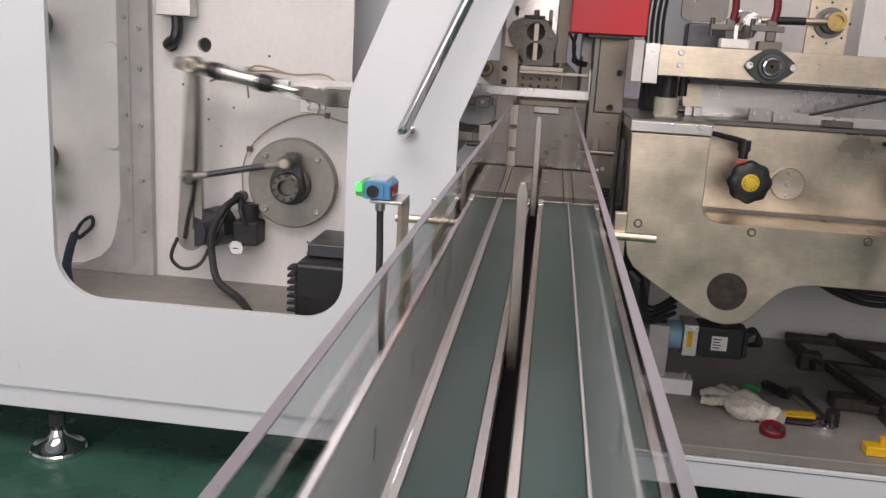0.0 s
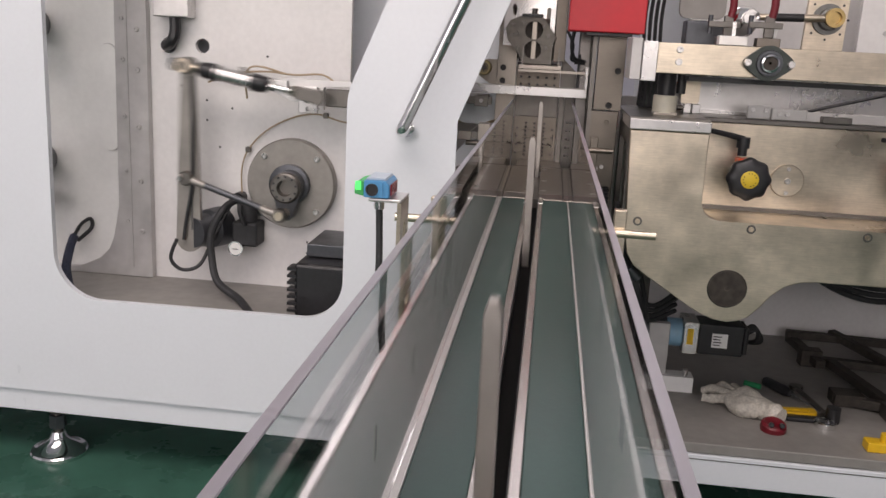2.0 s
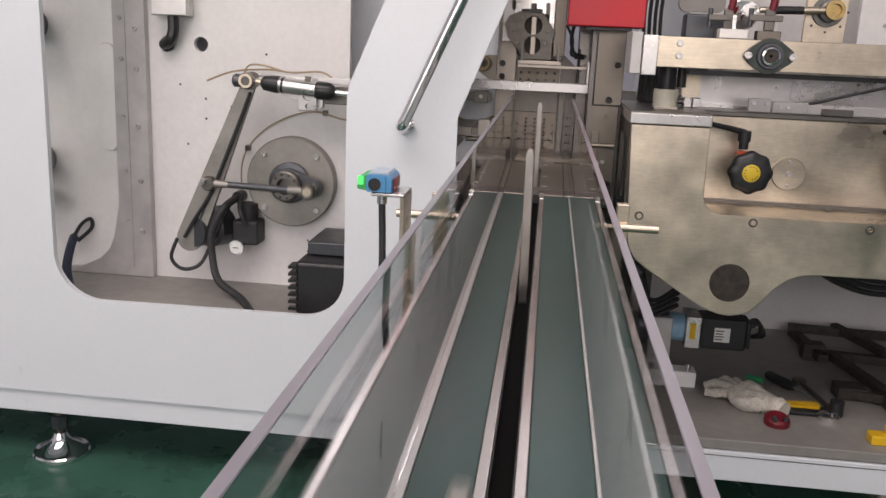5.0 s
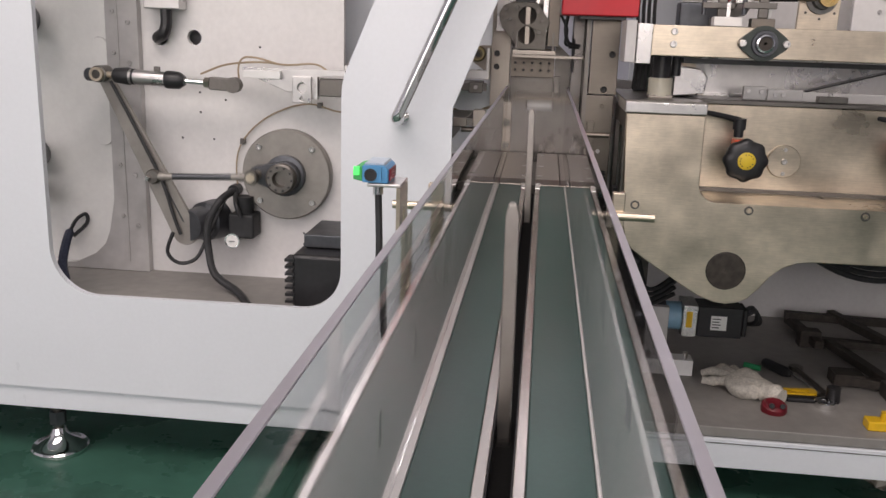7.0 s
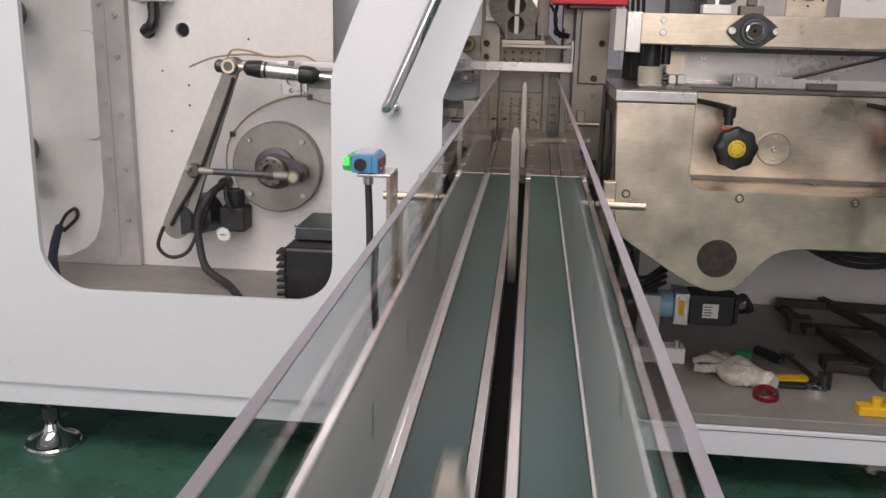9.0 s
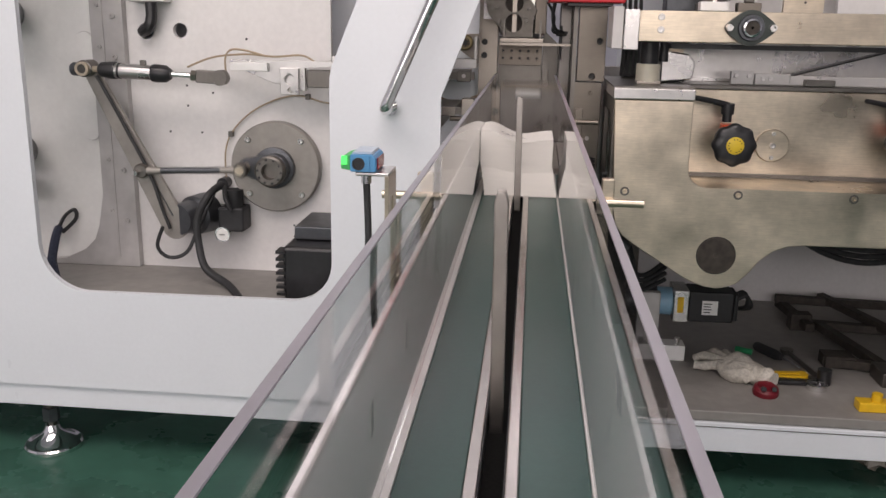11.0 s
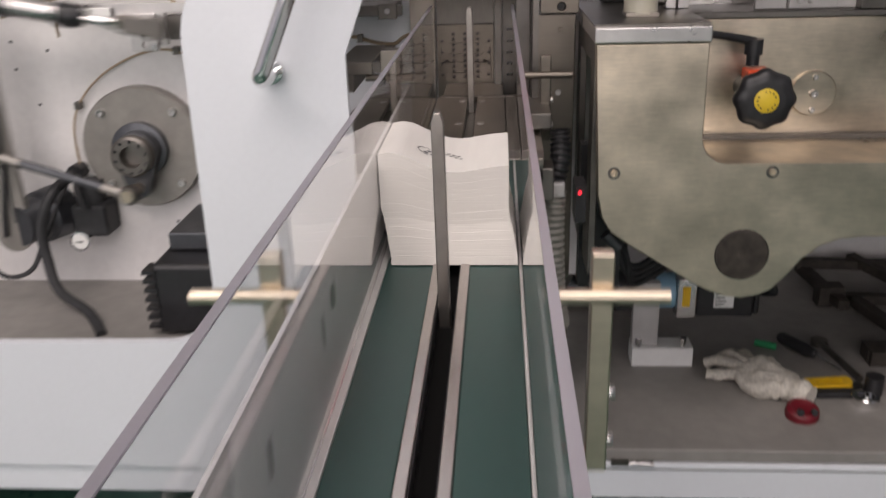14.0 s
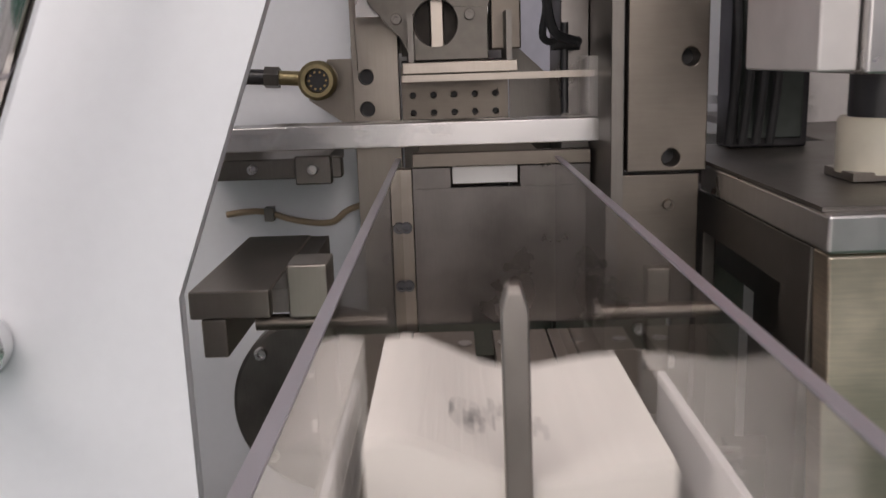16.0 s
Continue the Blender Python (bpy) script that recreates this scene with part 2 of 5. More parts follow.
def part(name, bm, mat, parent=None, label="", bevel=0.0, smooth=35, shadow=True):
    """Links a bmesh as one mesh object under a thing or a part; its points are given in the world."""
    bmesh.ops.recalc_face_normals(bm, faces=bm.faces[:])
    me = bpy.data.meshes.new(name)
    bm.to_mesh(me), bm.free()
    me.materials.append(mat)
    me.shade_smooth()
    me.set_sharp_from_angle(angle=radians(smooth))
    ob = new(name, me)
    if parent:
        ob.parent = parent
        o = Vector()
        q = parent
        while q:
            o += q.location
            q = q.parent
        me.transform(Matrix.Translation(-o))
    if bevel:
        md = ob.modifiers.new("bevel", "BEVEL")
        md.width, md.segments, md.limit_method, md.angle_limit = bevel, 2, "ANGLE", radians(40)
        md.harden_normals = True
    ob.visible_shadow = shadow
    if label:
        ob["label"] = label
    return ob


def bb(*v):
    return box(bmesh.new(), *v)


def rr(*v, **k):
    return rod(bmesh.new(), *v, **k)


def bolt(parent, x, y, z, r=0.008, mat=None, d=(0, -1, 0), name="bolt"):
    """Socket-head screw proud of a face, with its recess."""
    w = Vector(d)
    bm = lathe(bmesh.new(), (x, y, z), d, [(0, r), (r * 0.75, r), (r * 0.95, r * 0.88), (r * 0.95, r * 0.5), (r * 0.4, r * 0.45)], seg=14)
    return part(name, bm, mat or ALU, parent, smooth=50)


# ---- hall ----
bm = bmesh.new()
box(bm, -6, 6, -5, 6, -0.2, 0)
tagged(part("floor", bm, EPOXY), "glossy green epoxy factory floor with scuffs", "floor", kind="structure")
for nm, v in (("wall_west", (-6.2, -6, -5, 5.8, 0, 4.4)), ("wall_east", (6, 6.2, -5, 5.8, 0, 4.4))):
    tagged(part(nm, bb(*v), HALL), "plain pale painted factory wall", "wall", kind="structure")
bm = plate(bmesh.new(), [(-6, 0), (6, 0), (6, 4.4), (-6, 4.4)], 5.6, 5.8, holes=[[(-1.9, 3.15), (2.5, 3.15), (2.5, 3.65), (-1.9, 3.65)]])
tagged(part("wall_north", bm, HALL), "pale painted factory wall with a high window opening", "wall", kind="structure")
bm = plate(bmesh.new(), [(-6, 0), (6, 0), (6, 4.4), (-6, 4.4)], -5.2, -5.0, holes=[[(-4.5, 1.4), (2.5, 1.4), (2.5, 3.6), (-4.5, 3.6)]])
tagged(part("wall_south", bm, HALL), "pale painted factory wall with a wide window opening", "wall", kind="structure")
tmpc = plate(bmesh.new(), [(-6, -5), (6, -5), (6, 5.8), (-6, 5.8)], 4.4, 4.55, holes=[[(-3.3, -1.7), (1.3, -1.7), (1.3, 0.5), (-3.3, 0.5)]])
for v in tmpc.verts:
    v.co = Vector((v.co.x, v.co.z, v.co.y))
tagged(part("ceiling", tmpc, HALL), "pale factory ceiling with a skylight opening", "ceiling", kind="structure")

# ---- white cabinet with its window ----
cab = thing("machine_cabinet", "white powder-coated machine cabinet with a large rounded window opening", "machine cabinet", (-0.8, 2.2, 0.16))
outer = [(-2.6, 0.224), (-0.207, 0.224), (-0.207, 1.06), (-0.038, 1.50), (-0.038, 2.4), (-2.6, 2.4)]
# the window's right edge leans over with the slanted pillar
hole = [(-1.168 + 0.13 * math.cos(radians(a)), 0.638 + 0.13 * math.sin(radians(a))) for a in range(180, 271, 9)]
hole += [(-0.599 + 0.11 * math.cos(radians(a)), 0.622 + 0.11 * math.sin(radians(a))) for a in range(270, 361, 9)]
hole += [(-0.489, 1.07), (-0.488, 1.10), (-0.482, 1.13), (-0.33, 1.497), (-0.33, 2.15), (-1.292, 2.15)]
# the second, left hole is added out of view to light the inner panel
part("front_panel", plate(bmesh.new(), outer, 2.01, 2.0155, holes=[hole, [(-2.52, 0.51), (-1.53, 0.51), (-1.53, 2.15), (-2.52, 2.15)]]), WHITE, cab, bevel=0.002)
bm = bmesh.new()
for (a, b), (c, d) in zip([(-0.207, 0.224), (-0.207, 1.06)], [(-0.207, 1.06), (-0.038, 1.50)]):
    vs = [bm.verts.new(q) for q in ((a, 2.0158, b), (c, 2.0158, d), (c, 2.022, d), (a, 2.022, b), (a - 0.012, 2.0158, b), (c - 0.012, 2.0158, d), (c - 0.012, 2.022, d), (a - 0.012, 2.022, b))]
    for f in ((0, 1, 2, 3), (4, 7, 6, 5), (0, 4, 5, 1), (2, 6, 7, 3), (1, 5, 6, 2), (0, 3, 7, 4)):
        bm.faces.new([vs[i] for i in f])
part("pillar_return", bm, WHITE, cab)
bm = bmesh.new()
for (a, b), (c, d) in zip(hole, hole[1:] + hole[:1]):
    vs = [bm.verts.new(q) for q in ((a, 2.0158, b), (c, 2.0158, d), (c, 2.028, d), (a, 2.028, b))]
    bm.faces.new(vs)
part("window_flange", bm, WHITE, cab)
part("base_skirt", bb(-2.6, -0.21, 2.02, 2.06, 0.155, 0.222), WHITE, cab, bevel=0.003)
part("bottom_plate", bb(-2.6, -0.22, 2.035, 2.9, 0.42, 0.47), BED, cab, "mid-grey cabinet floor")
bm = plate(bmesh.new(), [(-2.6, 0.47), (-0.576, 0.47), (-0.576, 2.4), (-2.6, 2.4)], 2.42, 2.44, holes=[circle(-1.137, 1.198, 0.024), circle(-1.032, 1.201, 0.022)])
part("back_wall", bm, WALLP, cab)
part("inner_panel", plate(bmesh.new(), [(-2.55, 0.475), (-1.36, 0.475), (-1.325, 0.50), (-1.28, 0.60), (-1.28, 2.39), (-2.55, 2.39)], 2.4155, 2.4198), LABEL, cab, "white inner panel")
# slot opening drawn closed: white for the light beyond it, grey ring for its edge
part("slot_rim", plate(bmesh.new(), round_rect(-1.355, -1.302, 0.866, 1.194, 0.026), 2.4125, 2.4153), GREYM, cab, "grey ring outlining the slot inset")
part("bright_slot_inset", plate(bmesh.new(), round_rect(-1.353, -1.304, 0.868, 1.192, 0.024), 2.408, 2.4123), LABEL, cab, "white oval inset standing for the bright slot opening", bevel=0.003)
part("rear_skin", bb(-2.6, -0.745, 2.62, 2.64, 0.3, 2.4), WHITE, cab)
part("lower_box", bb(-2.55, -0.24, 2.10, 2.9, 0.2, 0.418), WHITE, cab)
# lies flat on the wall; its grey holds the shade of the recess's side
part("recess_side_strip", plate(bmesh.new(), [(-1.195, 0.471), (-1.195, 2.38), (-1.288, 2.38), (-1.300, 0.70), (-1.320, 0.60), (-1.338, 0.555), (-1.372, 0.522), (-1.44, 0.490), (-1.60, 0.475), (-1.60, 0.471)], 2.392, 2.4195), GREYM, cab, "flat grey strip for the shaded side wall of the recess, with bolts", bevel=0.003)
part("strip_edge", bb(-1.262, -1.256, 2.388, 2.3918, 0.50, 2.38), GREYM, cab)
part("side_wall", bb(-2.58, -2.56, 2.04, 2.41, 0.471, 2.38), WALLP, cab)
for z in (0.62, 0.78, 0.95, 1.12, 1.24):
    bolt(cab, -1.225, 2.392, z, 0.008, GREYM)
    bolt(cab, -1.272, 2.392, z + 0.03, 0.0065, GREYM)
part("top_sheet", bb(-2.6, -0.05, 2.035, 2.6, 2.41, 2.43), WHITE, cab)
for i, (x, z) in enumerate([(-0.70, 0.62 - 0.035 * k) for k in range(4)] + [(-1.10, 1.08), (-1.02, 1.04), (-1.02, 0.98), (-1.08, 0.90), (-0.83, 1.18), (-0.98, 0.90), (-0.94, 1.02)]):
    part("pin_hole", rr((x, 2.4195, z), (x, 2.421, z), 0.0035, seg=10), BLACK, cab)
# dark rollers glimpsed in the next cabinet
for z in (1.24, 0.83, 0.72):
    part("roller", rr((-1.56, 2.40, z), (-1.52, 2.30, z), 0.05 if z != 0.72 else 0.03), DARKROD, cab)
strap = thing("hanging_strap", "dark blue fabric strap with a loop hanging on the cabinet wall", "strap", (-1.40, 2.3, 0.62))
part("band", tube(bmesh.new(), [(-1.455, 2.39, 0.585), (-1.435, 2.33, 0.565), (-1.41, 2.26, 0.52), (-1.375, 2.21, 0.478)], 0.014, seg=8), material("navy_fabric", (0.035, 0.042, 0.07), 0.9, grain=200, amount=0.3), strap)
part("loop", tube(bmesh.new(), [(-1.455, 2.39, 0.585), (-1.435, 2.40, 0.625), (-1.405, 2.405, 0.645), (-1.403, 2.405, 0.615), (-1.44, 2.385, 0.575)], 0.006, seg=6), RUBBER, strap)
handle = thing("grab_handle", "polished chrome tube grab handle on the white slanted pillar", "handle", (-0.33, 1.93, 1.04))
part("grip", tube(bmesh.new(), [(-0.335, 2.0, 1.035), (-0.334, 1.955, 1.033), (-0.332, 1.92, 1.04), (-0.315, 1.915, 1.075), (-0.245, 1.915, 1.235), (-0.165, 1.915, 1.415), (-0.152, 1.93, 1.446), (-0.150, 2.0, 1.45)], 0.0145, seg=16), CHROME, handle)
part("lower_rosette", rr((-0.335, 2.009, 1.035), (-0.335, 1.996, 1.035), 0.021), CHROME, handle)
part("upper_rosette", rr((-0.150, 2.009, 1.45), (-0.150, 1.996, 1.45), 0.021), CHROME, handle)

foot = thing("levelling_foot", "chromed steel machine levelling foot on the green floor", "machine foot", (-1.352, 2.075, 0))
part("pad", lathe(bmesh.new(), (-1.352, 2.075, 0.0), (0, 0, 1), [(0, 0.077), (0.006, 0.081), (0.013, 0.081), (0.018, 0.077), (0.022, 0.062), (0.034, 0.048), (0.046, 0.030), (0.058, 0.024), (0.072, 0.019)], seg=40), CHROME, foot)
part("stem", rr((-1.352, 2.075, 0.05), (-1.352, 2.075, 0.21), 0.013), STEELD, foot)
part("nut", rr((-1.352, 2.075, 0.085), (-1.352, 2.075, 0.125), 0.024, seg=6), DARKROD, foot)
part("socket", rr((-1.352, 2.075, 0.135), (-1.352, 2.075, 0.175), 0.022), RUST, foot)
for x in (-0.32, -2.4):
    copy_thing(foot, pose(x, 2.62, 0))
tagged(part("floor_wire", tube(bmesh.new(), [(-1.33, 2.06, 0.16), (-1.28, 2.03, 0.155), (-1.18, 2.05, 0.16)], 0.003, seg=6), LABEL, cab), "")

# ---- crank drive in the cabinet ----
CX, CZ, CY = -0.745, 0.806, 2.36
flange = thing("drive_flange", "round grey steel drive flange bolted to the cabinet wall", "flange", (CX, 2.4, CZ))
part("disc", lathe(bmesh.new(), (CX, 2.419, CZ), (0, -1, 0), [(0, 0.137), (0.030, 0.137), (0.034, 0.133)], seg=48), ARMM, flange)
part("bearing_ring", lathe(bmesh.new(), (CX, 2.386, CZ), (0, -1, 0), [(0, 0.062), (0.02, 0.062), (0.022, 0.058)], seg=32), DARKROD, flange)
for a in (45, 135, 225, 315):
    bolt(flange, CX + 0.115 * math.cos(radians(a)), 2.385, CZ + 0.115 * math.sin(radians(a)), 0.009)

servo = thing("finned_gear_motor", "black finned gear motor on the cabinet floor", "motor", (-0.6, 2.2, 0.47))
bm = bmesh.new()
box(bm, -0.655, -0.50, 2.12, 2.40, 0.475, 0.63)
part("housing", bm, BLACK, servo, bevel=0.012)
for k in range(7):
    part("fin", bb(-0.672, -0.645, 2.115, 2.135 + 0.005 * k, 0.49 + 0.02 * k, 0.498 + 0.02 * k), BLACK, servo)
part("flange_plate", bb(-0.64, -0.48, 2.2, 2.40, 0.632, 0.67), DARKROD, servo, bevel=0.004)

OX, OZ = -1.038, 0.632
pivot = thing("pivot_bearing", "dark cast pivot bearing on the cabinet wall", "bearing", (OX, 2.35, OZ))
part("housing", lathe(bmesh.new(), (OX + 0.06, 2.42, OZ + 0.02), (-0.35, -1, 0), [(0, 0.062), (0.06, 0.06), (0.07, 0.05), (0.13, 0.046)]), DARKROD, pivot)
gauge = thing("pressure_regulator", "dark pneumatic regulator with a small round pressure gauge", "regulator", (-0.89, 2.35, 0.62))
part("body", bb(-0.915, -0.835, 2.34, 2.418, 0.61, 0.685), RUBBER, gauge, bevel=0.008)
part("valve", rr((-0.875, 2.38, 0.685), (-0.875, 2.38, 0.735), 0.028), RUBBER, gauge)
part("dial", rr((-0.898, 2.335, 0.605), (-0.898, 2.325, 0.605), 0.019), LABEL, gauge, "white gauge dial")
part("bezel", lathe(bmesh.new(), (-0.898, 2.36, 0.605), (0, -1, 0), [(0, 0.018), (0.024, 0.023), (0.034, 0.023)]), CHROME, gauge)
part("needle", bb(-0.906, -0.889, 2.322, 2.324, 0.604, 0.606), BLACK, gauge)
cables = thing("air_hoses", "black pneumatic hoses hanging along the cabinet wall", "hose", (-0.9, 2.3, 0.47))
part("hose", tube(bmesh.new(), [(-0.91, 2.40, 0.75), (-0.925, 2.30, 0.73), (-0.955, 2.28, 0.66), (-0.95, 2.27, 0.58), (-0.92, 2.24, 0.52), (-0.84, 2.20, 0.485), (-0.78, 2.12, 0.472)], 0.0115), RUBBER, cables)
part("hose", tube(bmesh.new(), [(-0.91, 2.40, 0.75), (-0.885, 2.33, 0.72), (-0.87, 2.33, 0.68)], 0.007), RUBBER, cables)
part("hose", tube(bmesh.new(), [(-0.94, 2.39, 0.72), (-0.965, 2.3, 0.62), (-0.99, 2.27, 0.56), (-1.04, 2.26, 0.545), (-1.07, 2.25, 0.58), (-1.05, 2.25, 0.64)], 0.0055), RUBBER, cables)
part("hose_clamp", rr((-0.91, 2.419, 0.75), (-0.91, 2.38, 0.75), 0.018), BLACK, cables)
wire = thing("copper_air_line", "thin tan air line clipped in a curve to the wall", "air line", (-0.8, 2.41, 0.9))
part("line", tube(bmesh.new(), [(-0.90, 2.405, 0.70), (-0.905, 2.405, 0.84), (-0.87, 2.405, 0.92), (-0.79, 2.405, 0.985), (-0.68, 2.405, 1.02), (-0.55, 2.405, 1.0), (-0.3, 2.405, 1.05)], 0.0026, seg=6), COPPER, wire)
for x, z in ((-0.645, 1.017), (-0.885, 0.90)):
    part("clip", bb(x - 0.006, x + 0.006, 2.398, 2.419, z - 0.008, z + 0.008), STEELD, wire)
guide = thing("slide_bracket", "machined aluminium slide bracket with a grey rail", "bracket", (-0.7, 2.38, 1.08))
part("angle", plate(bmesh.new(), [(-0.85, 1.125), (-0.55, 1.125), (-0.55, 1.11), (-0.63, 1.105), (-0.63, 1.04), (-0.66, 1.04), (-0.68, 1.06), (-0.72, 1.06), (-0.85, 1.112)], 2.32, 2.34, holes=[circle(-0.65, 1.085, 0.012)]), ALU, guide, bevel=0.002)
part("rail", bb(-0.628, -0.3, 2.33, 2.36, 1.05, 1.10), STEELD, guide, bevel=0.003)
part("support", bb(-0.56, -0.53, 2.345, 2.6495, 1.055, 1.095), STEELD, guide)
part("line", tube(bmesh.new(), [(-0.98, 2.33, 1.10), (-0.90, 2.33, 1.13), (-0.80, 2.33, 1.14), (-0.72, 2.33, 1.135), (-0.64, 2.33, 1.14), (-0.60, 2.33, 1.12)], 0.003, seg=6), COPPER, guide)
part("line", tube(bmesh.new(), [(-0.86, 2.325, 1.06), (-0.865, 2.325, 1.12), (-0.85, 2.325, 1.15), (-0.81, 2.325, 1.152), (-0.75, 2.33, 1.137)], 0.003, seg=6), COPPER, guide)
part("white_bar", bb(-0.845, -0.735, 2.305, 2.3195, 1.095, 1.118), LABEL, guide, "white plastic bar", bevel=0.002)
part("hole_plate", plate(bmesh.new(), [(-0.70, 1.03), (-0.645, 1.03), (-0.645, 1.105), (-0.70, 1.105)], 2.305, 2.3195, holes=[circle(-0.672, 1.073, 0.014), circle(-0.672, 1.043, 0.006)]), ALU, guide, bevel=0.002)
vac = thing("wall_socket", "grey valve block with a black elbow fitting", "valve", (-1.12, 2.38, 1.32))
part("block", bb(-1.16, -1.05, 2.36, 2.419, 1.28, 1.40), ALU, vac, bevel=0.004)
part("elbow", tube(bmesh.new(), [(-1.10, 2.38, 1.28), (-1.10, 2.38, 1.24), (-1.11, 2.38, 1.21), (-1.137, 2.40, 1.197), (-1.137, 2.43, 1.197)], 0.017), BLACK, vac)

# moving linkage: crank, coupler, swing arm and air cylinder
crank = thing("crank", "grey steel crank with a round hub on the drive flange", "crank", (CX, CY, CZ))
CR = 0.078
part("web", plate(bmesh.new(), [(CX + 0.048 * math.cos(a), CZ + 0.048 * math.sin(a)) for a in [radians(90 + 180 * k / 10) for k in range(11)]] + [(CX + CR + 0.026 * math.cos(a), CZ + 0.026 * math.sin(a)) for a in [radians(-90 + 180 * k / 8) for k in range(9)]], 2.33, 2.36), DARKROD, crank, bevel=0.003)
part("hub", lathe(bmesh.new(), (CX, 2.335, CZ), (0, -1, 0), [(0, 0.045), (0.03, 0.045), (0.034, 0.04), (0.034, 0.024), (0.01, 0.022)], seg=32), STEELD, crank)
for k in range(10):
    a = radians(36 * k)
    bolt(crank, CX + 0.035 * math.cos(a), 2.302, CZ + 0.035 * math.sin(a), 0.0035, BLACK)
part("crank_pin", rr((CX + CR, 2.335, CZ), (CX + CR, 2.262, CZ), 0.013), STEEL, crank)

ROD = 0.30
link = thing("connecting_rod", "dark adjustable connecting rod with steel ball ends", "connecting rod", (0, 0, 0))
part("shaft", rr((0.045, 2.28, 0), (ROD - 0.05, 2.28, 0), 0.0095), DARKROD, link)
for x, s in ((0, 1), (ROD, -1)):
    part("rod_end", lathe(bmesh.new(), (x, 2.292, 0), (0, -1, 0), [(0, 0.018), (0.006, 0.022), (0.018, 0.022), (0.024, 0.018)]), STEELD, link)
    part("neck", rr((x + s * 0.018, 2.28, 0), (x + s * 0.06, 2.28, 0), 0.012, r2=0.010), ARMM, link)

arm = thing("swing_arm", "long grey steel swing arm pivoting in the cabinet", "lever", (0, 0, 0))
AL = 0.515
outl = [(0.040 * math.cos(a), 0.040 * math.sin(a)) for a in [radians(180 + 180 * k / 10) for k in range(11)]] + [(0.020 * math.cos(a), AL + 0.020 * math.sin(a)) for a in [radians(180 * k / 8) for k in range(9)]]
part("bar", plate(bmesh.new(), outl, 2.296, 2.312), ARMM, arm, bevel=0.002)
part("rib", bb(0.010, 0.0125, 2.292, 2.2958, 0.03, AL - 0.05), DARKROD, arm)
part("clevis_pin", lathe(bmesh.new(), (0, 2.318, AL), (0, -1, 0), [(0, 0.024), (0.05, 0.024), (0.054, 0.014), (0.062, 0.014)]), STEELD, arm)
part("joint_bolt", lathe(bmesh.new(), (-0.012, 2.30, 0.19), (0, -1, 0), [(0, 0.012), (0.03, 0.012), (0.045, 0.008)], seg=6), ALU, arm)
part("hose", tube(bmesh.new(), [(0.016, 2.287, AL - 0.03), (0.018, 2.286, 0.36), (0.017, 2.286, 0.27), (0.014, 2.286, 0.16), (-0.004, 2.286, 0.06), (-0.012, 2.286, 0.0)], 0.0052, seg=8), RUBBER, arm)

cyl = thing("air_cylinder", "slim steel air cylinder with black end caps", "air cylinder", (0, 0, 0))
part("barrel", rr((0.09, 2.28, 0), (0.20, 2.28, 0), 0.021), ALU, cyl)
part("rear_cap", lathe(bmesh.new(), (0.04, 2.28, 0), (1, 0, 0), [(0, 0.012), (0.008, 0.021), (0.045, 0.025), (0.052, 0.024)]), BLACK, cyl)
part("front_cap", lathe(bmesh.new(), (0.20, 2.28, 0), (1, 0, 0), [(0, 0.024), (0.008, 0.026), (0.04, 0.024), (0.055, 0.014)]), BLACK, cyl)
part("ring", rr((0.10, 2.28, 0), (0.106, 2.28, 0), 0.0225), BLACK, cyl)
part("port", bb(0.165, 0.18, 2.274, 2.286, 0.018, 0.034), STEELD, cyl)
part("rear_eye", lathe(bmesh.new(), (0, 2.272, 0), (0, -1, 0), [(0, 0.020), (0.018, 0.020), (0.018, 0.013), (0.008, 0.012)]), STEEL, cyl)
part("neck", rr((0.012, 2.28, 0), (0.045, 2.28, 0), 0.009), STEEL, cyl)
part("rear_stub", lathe(bmesh.new(), (-0.015, 2.285, -0.004), (-1, 0, 0), [(0, 0.014), (0.006, 0.019), (0.024, 0.019), (0.03, 0.014)]), DARKROD, cyl, "dark rear stub")
part("piston_rod", rr((0.25, 2.28, 0), (0.34, 2.28, 0), 0.008), CHROME, cyl)
part("fork", bb(0.33, 0.385, 2.268, 2.292, -0.018, 0.018), STEELD, cyl, bevel=0.003)
part("fork_nut", rr((0.315, 2.28, 0), (0.33, 2.28, 0), 0.016, seg=6), DECKM, cyl)
part("fork_end", rr((0.40, 2.295, 0), (0.40, 2.265, 0), 0.022), STEELD, cyl)

# ---- conveyor ----
ZB = 0.885
conv = thing("belt_conveyor", "narrow twin-belt conveyor with a central slot", "conveyor", (0, 0.6, 0))
part("belt", bb(-0.0812, -0.0257, -1.9, 1.965, ZB - 0.003, ZB), BELT, conv, "worn dark green conveyor belt", bevel=0.001)
part("belt", bb(0.0187, 0.077, -1.9, 1.965, ZB - 0.003, ZB), BELT, conv, "worn dark green conveyor belt", bevel=0.001)
for x0, x1 in ((-0.0255, -0.0145), (0.0075, 0.0185)):
    part("slot_rail", bb(x0, x1, -1.9, 1.95, ZB - 0.05, ZB + 0.003), RAILM, conv, "polished aluminium slot rail", bevel=0.0015)
    part("rail_tip", plate(bmesh.new(), [(1.90, ZB - 0.03), (1.97, ZB - 0.03), (1.985, ZB - 0.012), (1.98, ZB + 0.004), (1.95, ZB + 0.008), (1.90, ZB + 0.004)], x0 - 0.001, x1 + 0.001, swap="x"), CHROME, conv, bevel=0.001)
part("bed", bb(-0.0812, -0.0257, -1.9, 1.95, ZB - 0.06, ZB - 0.004), STEELD, conv)
part("bed", bb(0.0187, 0.077, -1.9, 1.95, ZB - 0.06, ZB - 0.004), STEELD, conv)
